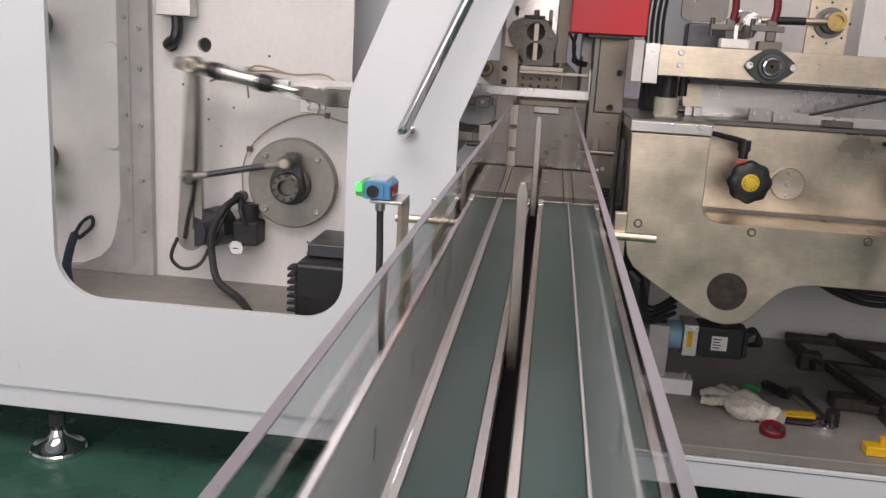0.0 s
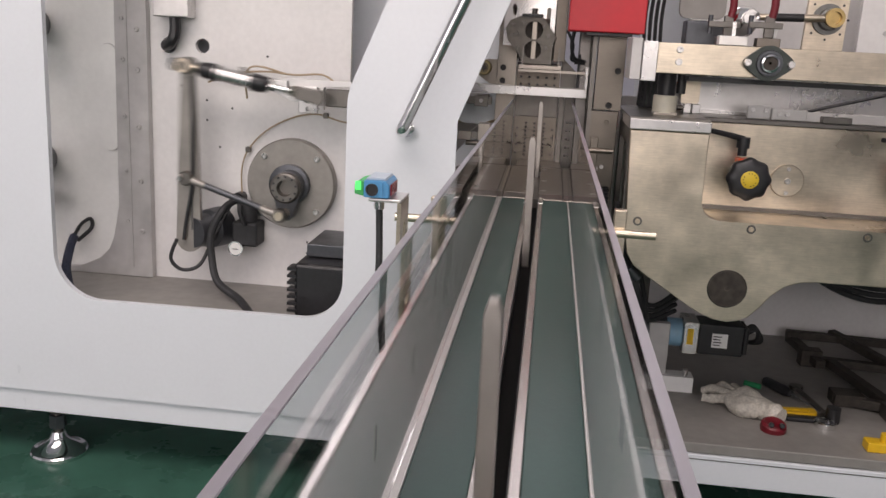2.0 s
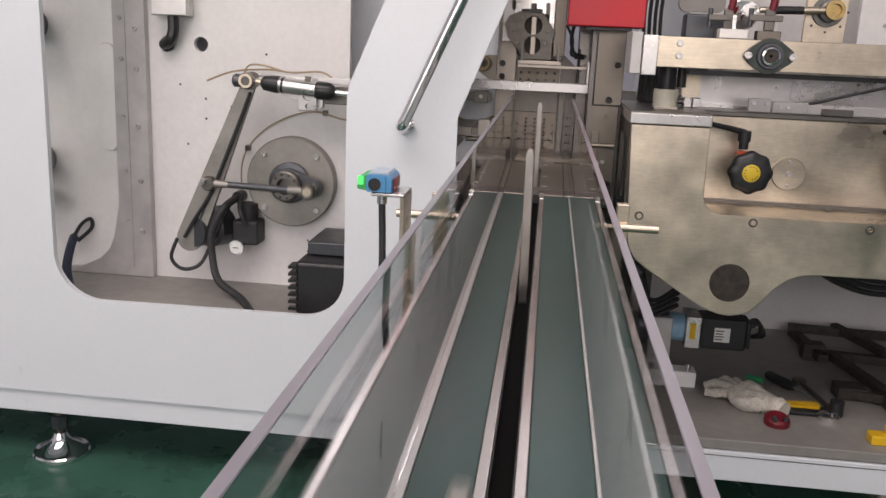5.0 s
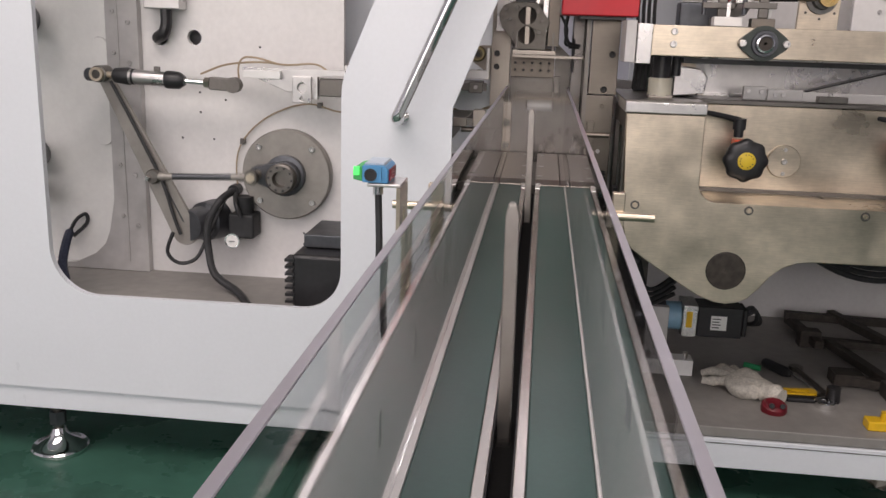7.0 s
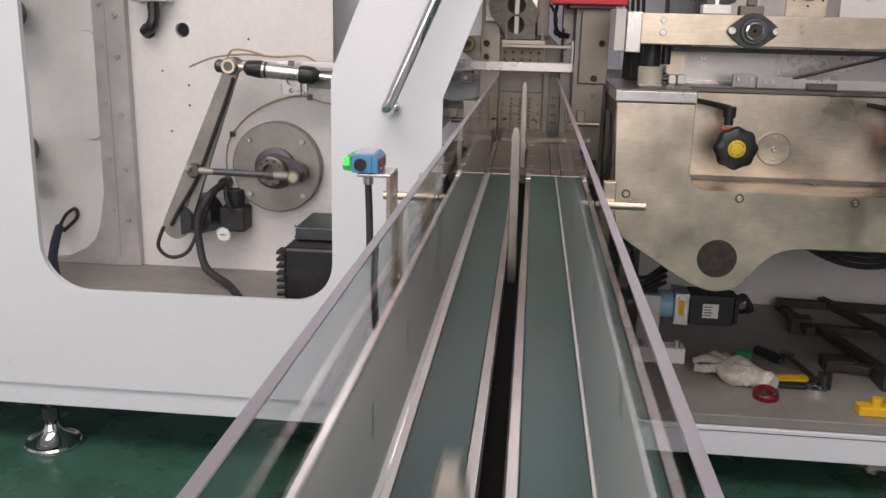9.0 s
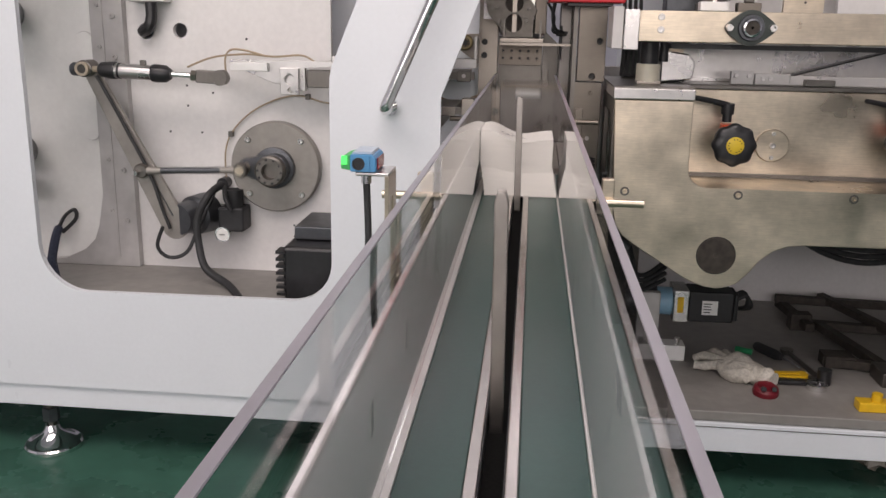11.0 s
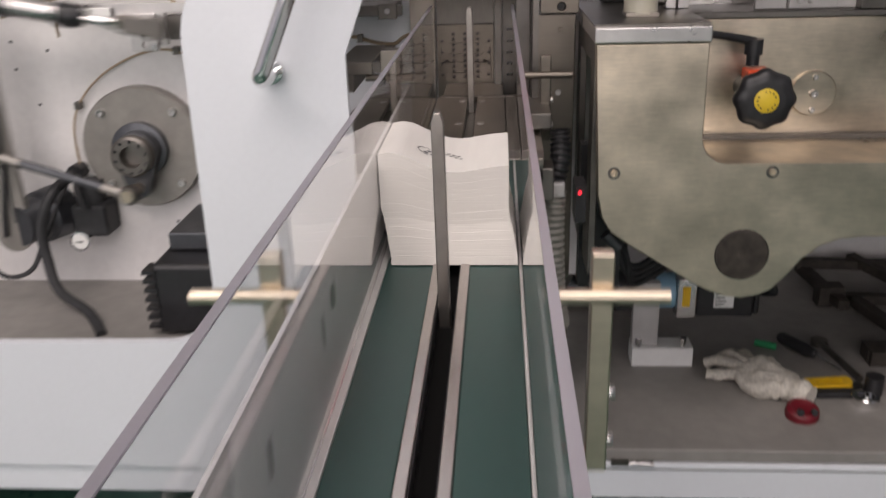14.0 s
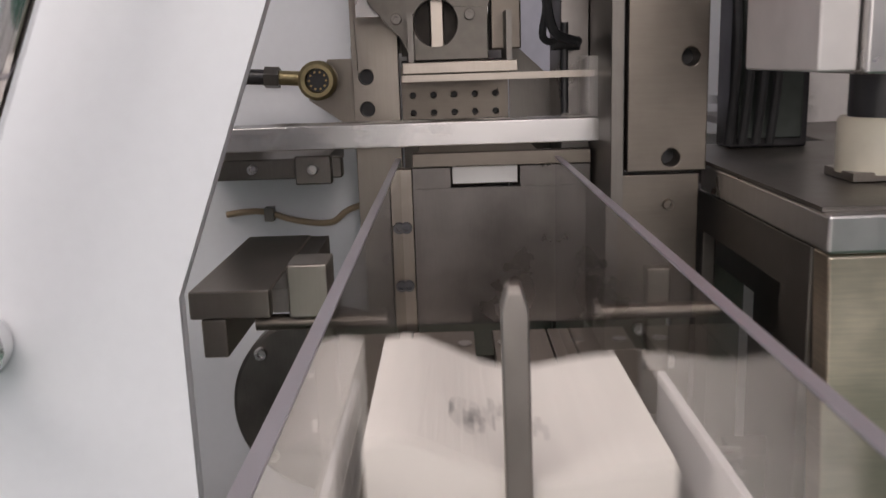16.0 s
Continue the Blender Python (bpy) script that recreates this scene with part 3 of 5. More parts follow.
for x0, x1 in ((-0.0962, -0.0814), (0.0772, 0.0872)):
    part("foot_strip", bb(x0, x1, -1.9, 1.96, ZB - 0.05, ZB + 0.002), FOOTM, conv, "bare aluminium foot strip", bevel=0.001)
part("chain_guide", bb(-0.012, 0.004, -0.9, 2.40, 0.776, 0.7875), STEELD, conv)
part("chain_guide", bb(-0.012, 0.004, -0.8, 2.40, 0.6125, 0.622), STEELD, conv)
# black floor strip paints the slot's darkness; the fingers pass through it
part("channel", bb(-0.0134, 0.0064, -1.9, 1.95, ZB - 0.03, ZB - 0.018), SLOTDARK, conv, "black strip standing in for the dark inside of the slot")
# black inner faces, so that the slot's sides read as shade too
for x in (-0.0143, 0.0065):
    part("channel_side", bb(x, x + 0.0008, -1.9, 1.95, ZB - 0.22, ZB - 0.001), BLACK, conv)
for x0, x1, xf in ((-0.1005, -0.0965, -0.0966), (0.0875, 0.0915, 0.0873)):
    part("side_plate", bb(x0, x1, -1.9, 1.965, ZB - 0.10, 1.020), PLATEM, conv, "tall grey aluminium side plate", bevel=0.0008)
    for y in (-0.9, -0.45, 0.0, 0.42, 0.60, 0.98, 1.16, 1.55, 1.73):
        part("plate_slot", plate(bmesh.new(), round_rect(y - 0.004, y + 0.004, 0.945, 0.975, 0.0038), xf, xf + 0.0003, swap="x"), STEELD if x0 < 0 else CHROME, conv)
for y in (-0.6, 1.3):
    for x in (-0.1130, 0.0920):
        part("leg", bb(x, x + 0.012, y, y + 0.04, 0.0, ZB - 0.06), ALU, conv)
    part("crosspiece", bb(-0.1005, 0.0915, y, y + 0.04, ZB - 0.30, ZB - 0.24), ALU, conv)
for y in (0.15, 0.42, 0.62, 0.98, 1.30, 1.62, 1.86):
    bolt(conv, -0.1005, y, ZB - 0.02, 0.005, ALU, (-1, 0, 0))
    bolt(conv, 0.0915, y, ZB - 0.02, 0.005, ALU, (1, 0, 0))

deck = thing("transfer_deck", "four brushed steel deck plates beyond the belts", "deck plate", (0, 2.2, ZB))
for x0, x1 in ((-0.145, -0.0815), (-0.080, -0.013), (0.0065, 0.066), (0.0675, 0.130)):
    bm = bmesh.new()
    for y0, z0, y1, z1 in ((1.968, ZB + 0.001, 1.985, ZB + 0.012), (1.985, ZB + 0.012, 2.412, ZB + 0.020)):
        vs = [bm.verts.new(c) for c in ((x0, y0, z0 - 0.012), (x1, y0, z0 - 0.012), (x1, y1, z1 - 0.012), (x0, y1, z1 - 0.012), (x0, y0, z0), (x1, y0, z0), (x1, y1, z1), (x0, y1, z1))]
        for f in ((3, 2, 1, 0), (4, 5, 6, 7), (0, 1, 5, 4), (1, 2, 6, 5), (2, 3, 7, 6), (3, 0, 4, 7)):
            bm.faces.new([vs[i] for i in f])
    part("deck_plate", bm, DECKM, deck, bevel=0.0012)
for x in (-0.024, 0.018, -0.115, 0.10):
    for y, z in ((2.03, ZB + 0.0125), (2.175, ZB + 0.0155), (2.37, ZB + 0.0192)):
        part("screw_head", rr((x, y, z), (x, y, z + 0.0016), 0.0075, seg=16), ALU, deck)
part("support_bar", bb(-0.145, 0.13, 2.0, 2.40, ZB - 0.05, ZB - 0.005), STEELD, deck)
part("green_strip", bb(-0.0105, -0.0065, 1.97, 2.40, ZB - 0.06, ZB - 0.015), BELT, deck, "green cable in the slot")
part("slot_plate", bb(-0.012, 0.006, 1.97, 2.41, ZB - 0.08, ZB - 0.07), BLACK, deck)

for nm, x0, x1 in (("guide", -0.094, -0.088), ("guide", 0.079, 0.085)):
    g = thing("acrylic_guide", "tall clear acrylic side guide along the conveyor", "guide wall", (x0, 0.6, ZB), group="acrylic guides")
    part("sheet", bb(x0, x1, -1.9, 2.45, ZB + 0.003, 1.0935), ACRYLIC, g, shadow=False)
    part("sawn_edge", bb(x0, x1, -1.9, 2.45, 1.0937, 1.0952), EDGE, g, "cloudy violet sawn edge")


def guide_bracket(s, xg, y, ztop, zpin, reach, low, metal):
    t = thing("guide_bracket", "flat aluminium bracket with a cross pin holding the acrylic guide", "bracket", (xg + s * 0.055, y, low), group="guide brackets")
    x0 = xg + s * 0.046
    a, b = sorted((x0, x0 + s * 0.02))
    part("bar", bb(a, b, y - 0.008, y + 0.008, low, ztop), metal, t, bevel=0.002)
    part("cross_pin", rr((xg + s * 0.002, y - 0.014, zpin), (xg + s * reach, y - 0.014, zpin), 0.0068), metal, t)
    part("clamp_bolt", rr((xg, y - 0.014, zpin), (xg + s * 0.004, y - 0.014, zpin), 0.011), STEELD, t)
    for z in (low + 0.03, low + 0.08):
        bolt(t, x0 + s * 0.02, y, z, 0.006, ALU, (s, 0, 0))
    part("lug", bb(*sorted((xg + s * 0.012, x0)), y - 0.01, y + 0.01, low, low + 0.02), ALU, t)


guide_bracket(1, 0.0865, 1.22, 1.008, 0.972, 0.112, 0.79, STEEL)
guide_bracket(-1, -0.0955, 1.22, 1.008, 0.972, 0.122, 0.79, STEEL)
# the far pair takes the shade-darkened steel, the near pair the plain one
guide_bracket(1, 0.0865, 2.20, 1.025, 0.99, 0.105, 0.86, POSTM)
guide_bracket(-1, -0.0955, 2.20, 1.025, 0.99, 0.105, 0.86, POSTM)

sensor = thing("photo_sensor", "small blue photoelectric sensor with a lit green window on a bracket", "sensor", (-0.126, 0.61, 0.88))
bm = plate(bmesh.new(), [(-0.1360, 1.1195), (-0.1135, 1.1195), (-0.1135, 1.1310), (-0.1165, 1.1343), (-0.1360, 1.1343)], 0.5605, 0.6015)
part("body", bm, BLUE, sensor, bevel=0.0012)
part("top_cover", plate(bmesh.new(), [(-0.1350, 1.1346), (-0.1170, 1.1346), (-0.1180, 1.1361), (-0.1340, 1.1361)], 0.5650, 0.6000), SENSTOP, sensor, "pale blue-grey top cover")
part("green_window", plate(bmesh.new(), [(-0.1445, 1.1215), (-0.1363, 1.1200), (-0.1363, 1.1337), (-0.1432, 1.1320), (-0.1445, 1.1295)], 0.5635, 0.5985), LEDG, sensor, "glowing green indicator window", bevel=0.001)
part("indicator", bb(-0.1436, -0.1388, 0.5622, 0.5634, 1.1255, 1.1328), LEDB, sensor, "bright green lit segment")
part("red_window", bb(-0.1134, -0.1126, 0.5670, 0.5970, 1.1210, 1.1310), LEDD, sensor, "dark red lens window")
part("lens", lathe(bmesh.new(), (-0.1285, 0.5606, 1.1265), (0, -1, 0), [(0, 0.0055), (0.0012, 0.0055), (0.0012, 0.0042), (0.0004, 0.0040)], seg=20), BLACK, sensor)
part("front_rib", bb(-0.1210, -0.1190, 0.5592, 0.5604, 1.1200, 1.1337), BLUE, sensor)
part("bracket_arm", bb(-0.1315, -0.1025, 0.5610, 0.6030, 1.1160, 1.1190), ALU, sensor, bevel=0.001)
part("bracket_leg", plate(bmesh.new(), [(0.5610, 0.90), (0.6030, 0.90), (0.6030, 1.1158), (0.5610, 1.1158)], -0.1060, -0.1025, holes=[round_rect(0.5760, 0.5880, 1.02, 1.0965, 0.0055)], swap="x"), STEEL, sensor, bevel=0.001)
part("bracket_foot", bb(-0.1165, -0.0980, 0.5610, 0.6030, 0.8834, 0.8998), STEELD, sensor)
part("plug", rr((-0.1245, 0.5760, 1.1160), (-0.1245, 0.5760, 1.1075), 0.0045), CHROME, sensor)
part("cable", tube(bmesh.new(), [(-0.1245, 0.5760, 1.1095), (-0.1230, 0.5760, 1.06), (-0.1240, 0.5770, 1.01), (-0.1220, 0.5790, 0.97), (-0.1145, 0.583, 0.93), (-0.1115, 0.5850, 0.885)], 0.0031, seg=10), RUBBER, sensor)

# pusher fingers on their chain
FY, FZ = -0.004, 0.80
finger0 = thing("pusher_finger", "upright stainless pusher finger riding in the conveyor slot", "pusher", (0, 0, 0), group="pusher fingers")
part("blade", plate(bmesh.new(), [(-0.0065, 0.0), (0.0065, 0.0), (0.0065, 0.289), (0.0035, 0.299), (-0.0035, 0.299), (-0.0065, 0.289)], -0.006, 0.006), FINGERM, finger0, bevel=0.0015)
part("carrier", bb(-0.005, 0.005, -0.03, 0.03, -0.012, 0.012), STEELD, finger0, bevel=0.002)

# ---- napkin stacks ----
def napkin_stack():
    t = thing("napkin_stack", "square stack of white paper napkins with a small dark print", "napkins", (0, 0, 0), group="napkin stacks")
    rnd = random.Random(7)
    layers = 24

    def crest(x, f):
        return f * (0.017 * math.exp(-((x + 0.062) / 0.034) ** 2) - 0.008 * math.exp(-((x - 0.012) / 0.036) ** 2) + 0.003)
    def lean(f):
        return -0.0110 * min(1, f / 0.5) ** 1.5

    def bulge(f):
        return -0.013 * (1 - f / 0.42) if f < 0.42 else -0.006 * ((f - 0.42) / 0.58) ** 2
    for k in range(layers):
        bm = bmesh.new()
        n = 12
        dx, dy = rnd.uniform(-0.0003, 0.0003), rnd.uniform(-0.0003, 0.0003)
        rows = []
        for z0 in (0, 1):
            f = (k + 0.999 * z0) / layers
            for y in (0.0, 0.157):
                front = bulge(f) if y == 0 else 0
                rows.append([bm.verts.new((-0.076 + 0.152 * i / n + dx + lean(f), y + dy + front, 0.001 + 0.118 * f + crest(-0.076 + 0.152 * i / n, f))) for i in range(n + 1)])
        lo0, lo1, hi0, hi1 = rows
        for i in range(n):
            bm.faces.new((lo0[i], lo0[i + 1], hi0[i + 1], hi0[i])), bm.faces.new((lo1[i + 1], lo1[i], hi1[i], hi1[i + 1]))
            bm.faces.new((hi0[i], hi0[i + 1], hi1[i + 1], hi1[i])), bm.faces.new((lo0[i + 1], lo0[i], lo1[i], lo1[i + 1]))
        bm.faces.new((lo0[0], hi0[0], hi1[0], lo1[0])), bm.faces.new((lo0[n], lo1[n], hi1[n], hi0[n]))
        part("napkin_layer", bm, PAPER, t)
    # printed emblem of plain marks
    marks = [(-0.024 + 0.015 * math.cos(a), 0.052 + 0.0165 * math.sin(a), 0.004, 0.0012, math.degrees(a) + 90) for a in [0.2 + 0.62 * k for k in range(8)]]
    marks += [(-0.022, 0.056, 0.005, 0.003, 30), (-0.027, 0.045, 0.004, 0.003, -20), (-0.018, 0.044, 0.004, 0.002, 60)]
    marks += [(-0.010 + 0.008 * k, 0.086 - 0.006 * k, 0.0028, 0.0022, -35) for k in range(5)]
    marks += [(-0.006 + 0.008 * k, 0.075 - 0.007 * k, 0.0026, 0.0018, -35) for k in range(5)]
    marks = [(-0.012 + 0.8 * (cx + 0.012), 0.062 + 0.8 * (cy - 0.062), 0.8 * sx, 0.8 * sy, ang) for cx, cy, sx, sy, ang in marks]
    for cx, cy, sx, sy, ang in marks:
        bm = bmesh.new()
        c, s = math.cos(radians(ang)), math.sin(radians(ang))
        n = 6
        a, b = [], []
        for i in range(n + 1):
            for lst, q in ((a, -1), (b, 1)):
                u, v = sx * (2 * i / n - 1), q * sy * (0.6 if i in (0, n) else 1)
                x, y = cx + u * c - v * s, cy + u * s + v * c
                lst.append(bm.verts.new((x + lean(1), y, 0.001 + 0.118 * 0.9983 + crest(x, 0.9983) + 0.0009)))
        for i in range(n):
            bm.faces.new((a[i], a[i + 1], b[i + 1], b[i]))
        part("print_mark", bm, INK, t, "faded dark print")
    return t


stack0 = napkin_stack()

# ---- lifting gate at the end ----
gate = thing("lifting_gate", "grey steel lifting gate plate with a notch and a white block", "gate", (0, 2.43, 0))
bm = bmesh.new()
box(bm, -0.075, 0.118, 2.428, 2.434, -0.19, -0.035), box(bm, -0.075, -0.034, 2.428, 2.434, -0.0348, -0.0125), box(bm, 0.042, 0.118, 2.428, 2.434, -0.0348, -0.0125)
part("apron", bm, GATEM, gate)
part("top_bar", bb(-0.075, 0.118, 2.424, 2.44, -0.011, 0.004), POSTM, gate, bevel=0.001)
part("flange", bb(-0.094, -0.0758, 2.428, 2.445, -0.27, -0.013), DECKM, gate, "folded side flange", bevel=0.001)
bolt(gate, -0.084, 2.428, -0.077, 0.0065, DARKROD), bolt(gate, -0.084, 2.428, -0.143, 0.0065, DARKROD)
part("white_block", bb(-0.032, 0.040, 2.44, 2.47, -0.032, -0.013), LABEL, gate, "white plastic block", bevel=0.001)
part("platform", bb(-0.07, 0.064, 2.445, 2.60, -0.012, 0.001), DECKM, gate, bevel=0.001)

perf = thing("perforated_back_plate", "steel back plate drilled with rows of small holes", "perforated plate", (0, 2.62, 0.9))
lo = [circle(-0.078 + 0.0 + x, 0.915 + 0.0125 * k, 0.0038, 8) for x in (0.025, 0.052, 0.082) for k in range(9)] + [circle(x, 0.92 + 0.026 * k, 0.0035, 8) for x in (-0.08, 0.03) for k in range(4)]
part("lower_plate", plate(bmesh.new(), [(-0.092, 0.80), (0.042, 0.80), (0.042, 1.036), (-0.092, 1.036)], 2.612, 2.620, holes=lo), POSTM, perf, bevel=0.0008)
up = [circle(-0.078 + 0.026 * i, 1.135 + 0.022 * k, 0.0042, 10) for i in range(5) for k in range(3)]
part("upper_block", plate(bmesh.new(), [(-0.092, 1.115), (0.042, 1.115), (0.042, 1.192), (-0.092, 1.192)], 2.60, 2.620, holes=up), POSTM, perf, bevel=0.001)
part("plain_strip", bb(-0.092, 0.042, 2.613, 2.62, 1.038, 1.113), STEELD, perf)
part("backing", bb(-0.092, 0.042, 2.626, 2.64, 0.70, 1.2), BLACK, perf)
part("side_column", plate(bmesh.new(), [(0.062, 0.80), (0.125, 0.80), (0.125, 1.115), (0.062, 1.115)], 2.606, 2.620, holes=[circle(0.075 + 0.03 * i, 0.92 + 0.026 * k, 0.0038, 8) for i in range(2) for k in range(5)]), STEELD, perf)
part("post", bb(0.044, 0.060, 2.58, 2.62, 0.7, 1.12), STEELD, perf)
part("upright", plate(bmesh.new(), [(-0.152, 0.70), (-0.106, 0.70), (-0.094, 0.72), (-0.094, 1.25), (-0.12, 1.40), (-0.152, 1.40)], 2.59, 2.605, holes=[circle(-0.135, 1.182, 0.0095), circle(-0.135, 1.142, 0.0095)]), DECKM, perf, bevel=0.001)
for z in (1.142, 1.182):
    part("dark_hole", rr((-0.135, 2.606, z), (-0.135, 2.61, z), 0.0105), BLACK, perf)
for z in (0.95, 1.01):
    bolt(perf, -0.122, 2.59, z, 0.008)
part("right_wing", plate(bmesh.new(), [(0.043, 1.223), (0.043, 1.10), (0.134, 1.10), (0.134, 1.138)], 2.595, 2.603), STEELD, perf)
rear = thing("rear_wall_panel", "pale painted wall panel behind the lifting gate", "panel", (0, 2.74, 0.5))
part("sheet", plate(bmesh.new(), [(-0.15, 0.35), (0.30, 0.35), (0.30, 1.11), (0.043, 1.11), (0.043, 2.0), (-0.15, 2.0)], 2.74, 2.76), WALLP, rear)
part("front_sheet", bb(-0.74, -0.1525, 2.65, 2.665, 0.35, 2.0), WHITE, rear)

head = thing("gripper_head", "grey cast gripper head with bolted side plates over the gate", "gripper", (-0.03, 2.55, 1.2))
grip_holes = [circle(-0.045, 1.296, 0.026), [(-0.045 + 0.024 * math.cos(a), 1.240 + 0.026 * math.sin(a)) for a in [radians(10 * k) for k in range(36)]]]
part("front_plate", plate(bmesh.new(), [(-0.128, 1.300), (-0.115, 1.322), (-0.088, 1.334), (-0.018, 1.332), (0.022, 1.278), (0.012, 1.255), (0.012, 1.2), (-0.072, 1.2), (-0.085, 1.225), (-0.118, 1.262)], 2.47, 2.49, holes=grip_holes), GRIPM, head, bevel=0.003)
# dark sheet behind the two holes, standing in for the shade inside them
part("recess", bb(-0.085, 0.0, 2.4984, 2.4996, 1.205, 1.33), RUST, head, "dark sheet giving the gripper holes their shade")
part("centre_post", bb(-0.052, -0.036, 2.4905, 2.498, 1.20, 1.33), DECKM, head, bevel=0.002)
part("top_clamp", bb(-0.082, -0.022, 2.462, 2.495, 1.334, 1.342), BLACK, head)
part("clamp_screw", rr((-0.047, 2.475, 1.342), (-0.047, 2.475, 1.358), 0.008), STEELD, head)
for x, z in ((-0.108, 1.312), (-0.095, 1.285), (-0.075, 1.318), (-0.016, 1.308), (-0.003, 1.283), (-0.008, 1.248), (-0.088, 1.245), (-0.108, 1.280)):
    bolt(head, x, 2.47, z, 0.006, STEELD)
part("dark_column", bb(0.016, 0.050, 2.49, 2.52, 1.21, 1.6), POSTM, head, bevel=0.002)
part("shelf", bb(-0.082, 0.042, 2.44, 2.53, 1.186, 1.198), DECKM, head, bevel=0.001)
part("thin_bar", bb(-0.082, 0.133, 2.43, 2.438, 1.178, 1.185), DECKM, head)
for x in (-0.075, 0.03):
    part("side_web", bb(x, x + 0.006, 2.44, 2.53, 1.198, 1.25), STEELD, head)
part("carriage", bb(-0.08, 0.012, 2.516, 2.59, 1.19, 1.42), STEELD, head, bevel=0.004)
part("slotted_plate", plate(bmesh.new(), [(-0.135, 1.25), (0.014, 1.25), (0.014, 1.6), (-0.135, 1.6)], 2.50, 2.515, holes=[round_rect(-0.112, -0.100, 1.338, 1.368, 0.0055), round_rect(-0.012, 0.0, 1.318, 1.362, 0.0055)]), ALU, head)
part("back_support", bb(-0.13, 0.042, 2.641, 2.67, 1.21, 1.7), STEELD, head)
part("cable", tube(bmesh.new(), [(0.05, 2.42, 1.30), (0.07, 2.42, 1.26), (0.068, 2.43, 1.22), (0.09, 2.44, 1.215), (0.11, 2.45, 1.215)], 0.004, seg=8), RUBBER, head)
part("needle_valve", rr((0.092, 2.44, 1.235), (0.092, 2.44, 1.14), 0.004), BLACK, head)
part("knurled_nut", rr((0.078, 2.44, 1.213), (0.108, 2.44, 1.213), 0.007), BLACK, head)

rodend = thing("rod_end_bearing", "brass-coloured rod end bearing beside the gate", "rod end", (-0.193, 2.58, 1.18))
bm = lathe(bmesh.new(), (-0.193, 2.59, 1.18), (0, -1, 0), [(0, 0.020), (0.004, 0.024), (0.02, 0.024), (0.024, 0.020), (0.024, 0.015), (0.010, 0.014)])
part("eye", bm, OLIVE, rodend)
part("shank", rr((-0.215, 2.578, 1.183), (-0.243, 2.578, 1.185), 0.009), OLIVE, rodend)
part("nut", rr((-0.240, 2.578, 1.185), (-0.258, 2.578, 1.186), 0.0135, seg=6), STEELD, rodend, "steel lock nut")
part("stem", rr((-0.258, 2.578, 1.186), (-0.33, 2.578, 1.190), 0.0095), BLACK, rodend, "black stem")
part("core", rr((-0.193, 2.582, 1.18), (-0.193, 2.572, 1.18), 0.0135), BLACK, rodend)
for k in range(10):
    a = radians(36 * k)
    part("ball", rr((-0.193 + 0.0105 * math.cos(a), 2.573, 1.18 + 0.0105 * math.sin(a)), (-0.193 + 0.0105 * math.cos(a), 2.571, 1.18 + 0.0105 * math.sin(a)), 0.0014, seg=8), BRASS, rodend)
part("stud", rr((-0.193, 2.60, 1.18), (-0.193, 2.649, 1.18), 0.008), STEELD, rodend)
part("mount", plate(bmesh.new(), [(-0.212, 1.155), (-0.154, 1.115), (-0.154, 1.205), (-0.185, 1.205)], 2.615, 2.625), DECKM, rodend, "plain steel mounting ear")
hang = thing("hanging_rod", "dark steel rod hanging down before the pale wall", "rod", (-0.146, 2.6, 1.24))
part("shaft", rr((-0.146, 2.6, 1.208), (-0.146, 2.6, 1.75), 0.0065), STEELD, hang)
part("tip", rr((-0.146, 2.6, 1.205), (-0.146, 2.6, 1.220), 0.0075), DARKROD, hang)

cross = thing("cross_bar", "bare aluminium pusher bar sliding across the conveyor end", "bar", (0.0, 2.42, 1.12))
part("end_plate", bb(0.117, 0.125, 2.405, 2.445, 1.1372, 1.20), ALU, cross, "upright end plate", bevel=0.001)
part("bar", bb(-0.30, 0.125, 2.40, 2.45, 1.112, 1.137), ALU, cross, bevel=0.0015)
for x in (-0.22, -0.15, -0.09, 0.0, 0.09):
    part("slot", bb(x, x + 0.03, 2.42, 2.432, 1.1365, 1.1385), STEELD, cross)
part("carrier", bb(-0.29, -0.24, 2.4505, 2.4755, 1.0985, 1.125), STEELD, cross)
slide = thing("linear_slide", "dark steel linear slide block under the cross bar", "slide", (-0.22, 2.46, 1.06))
part("rail", bb(-0.36, -0.155, 2.455, 2.475, 1.075, 1.098), STEELD, slide, bevel=0.002)
part("block", bb(-0.205, -0.165, 2.44, 2.456, 1.07, 1.102), STEELD, slide, bevel=0.002)
for x in (-0.255, -0.185):
    bolt(slide, x, 2.44 if x > -0.2 else 2.455, 1.087, 0.006)
part("mount", bb(-0.36, -0.175, 2.476, 2.6495, 1.078, 1.096), STEELD, slide)
brk = thing("support_block", "dark machined steel support block", "block", (-0.2, 2.2, 0.98))
part("block", bb(-0.252, -0.185, 2.17, 2.40, 0.998, 1.022), DECKM, brk, bevel=0.002)
part("leg", bb(-0.243, -0.222, 2.17, 2.40, 0.965, 0.998), DECKM, brk, bevel=0.002)
part("small_clamp", bb(-0.168, -0.135, 2.16, 2.20, 1.0, 1.045), DECKM, brk, bevel=0.002)
part("tie", bb(-0.186, -0.166, 2.18, 2.40, 1.0, 1.02), STEELD, brk)
wheel = thing("idler_disc", "large dark steel disc low on the wall", "disc", (-0.211, 2.64, 0.74))
part("disc", lathe(bmesh.new(), (-0.211, 2.6495, 0.74), (0, -1, 0), [(0, 0.132), (0.03, 0.132), (0.034, 0.127)], seg=48), STEELD, wheel)
bolt(wheel, -0.299, 2.6155, 0.817, 0.009)
bolt(wheel, -0.298, 2.6155, 0.667, 0.009)
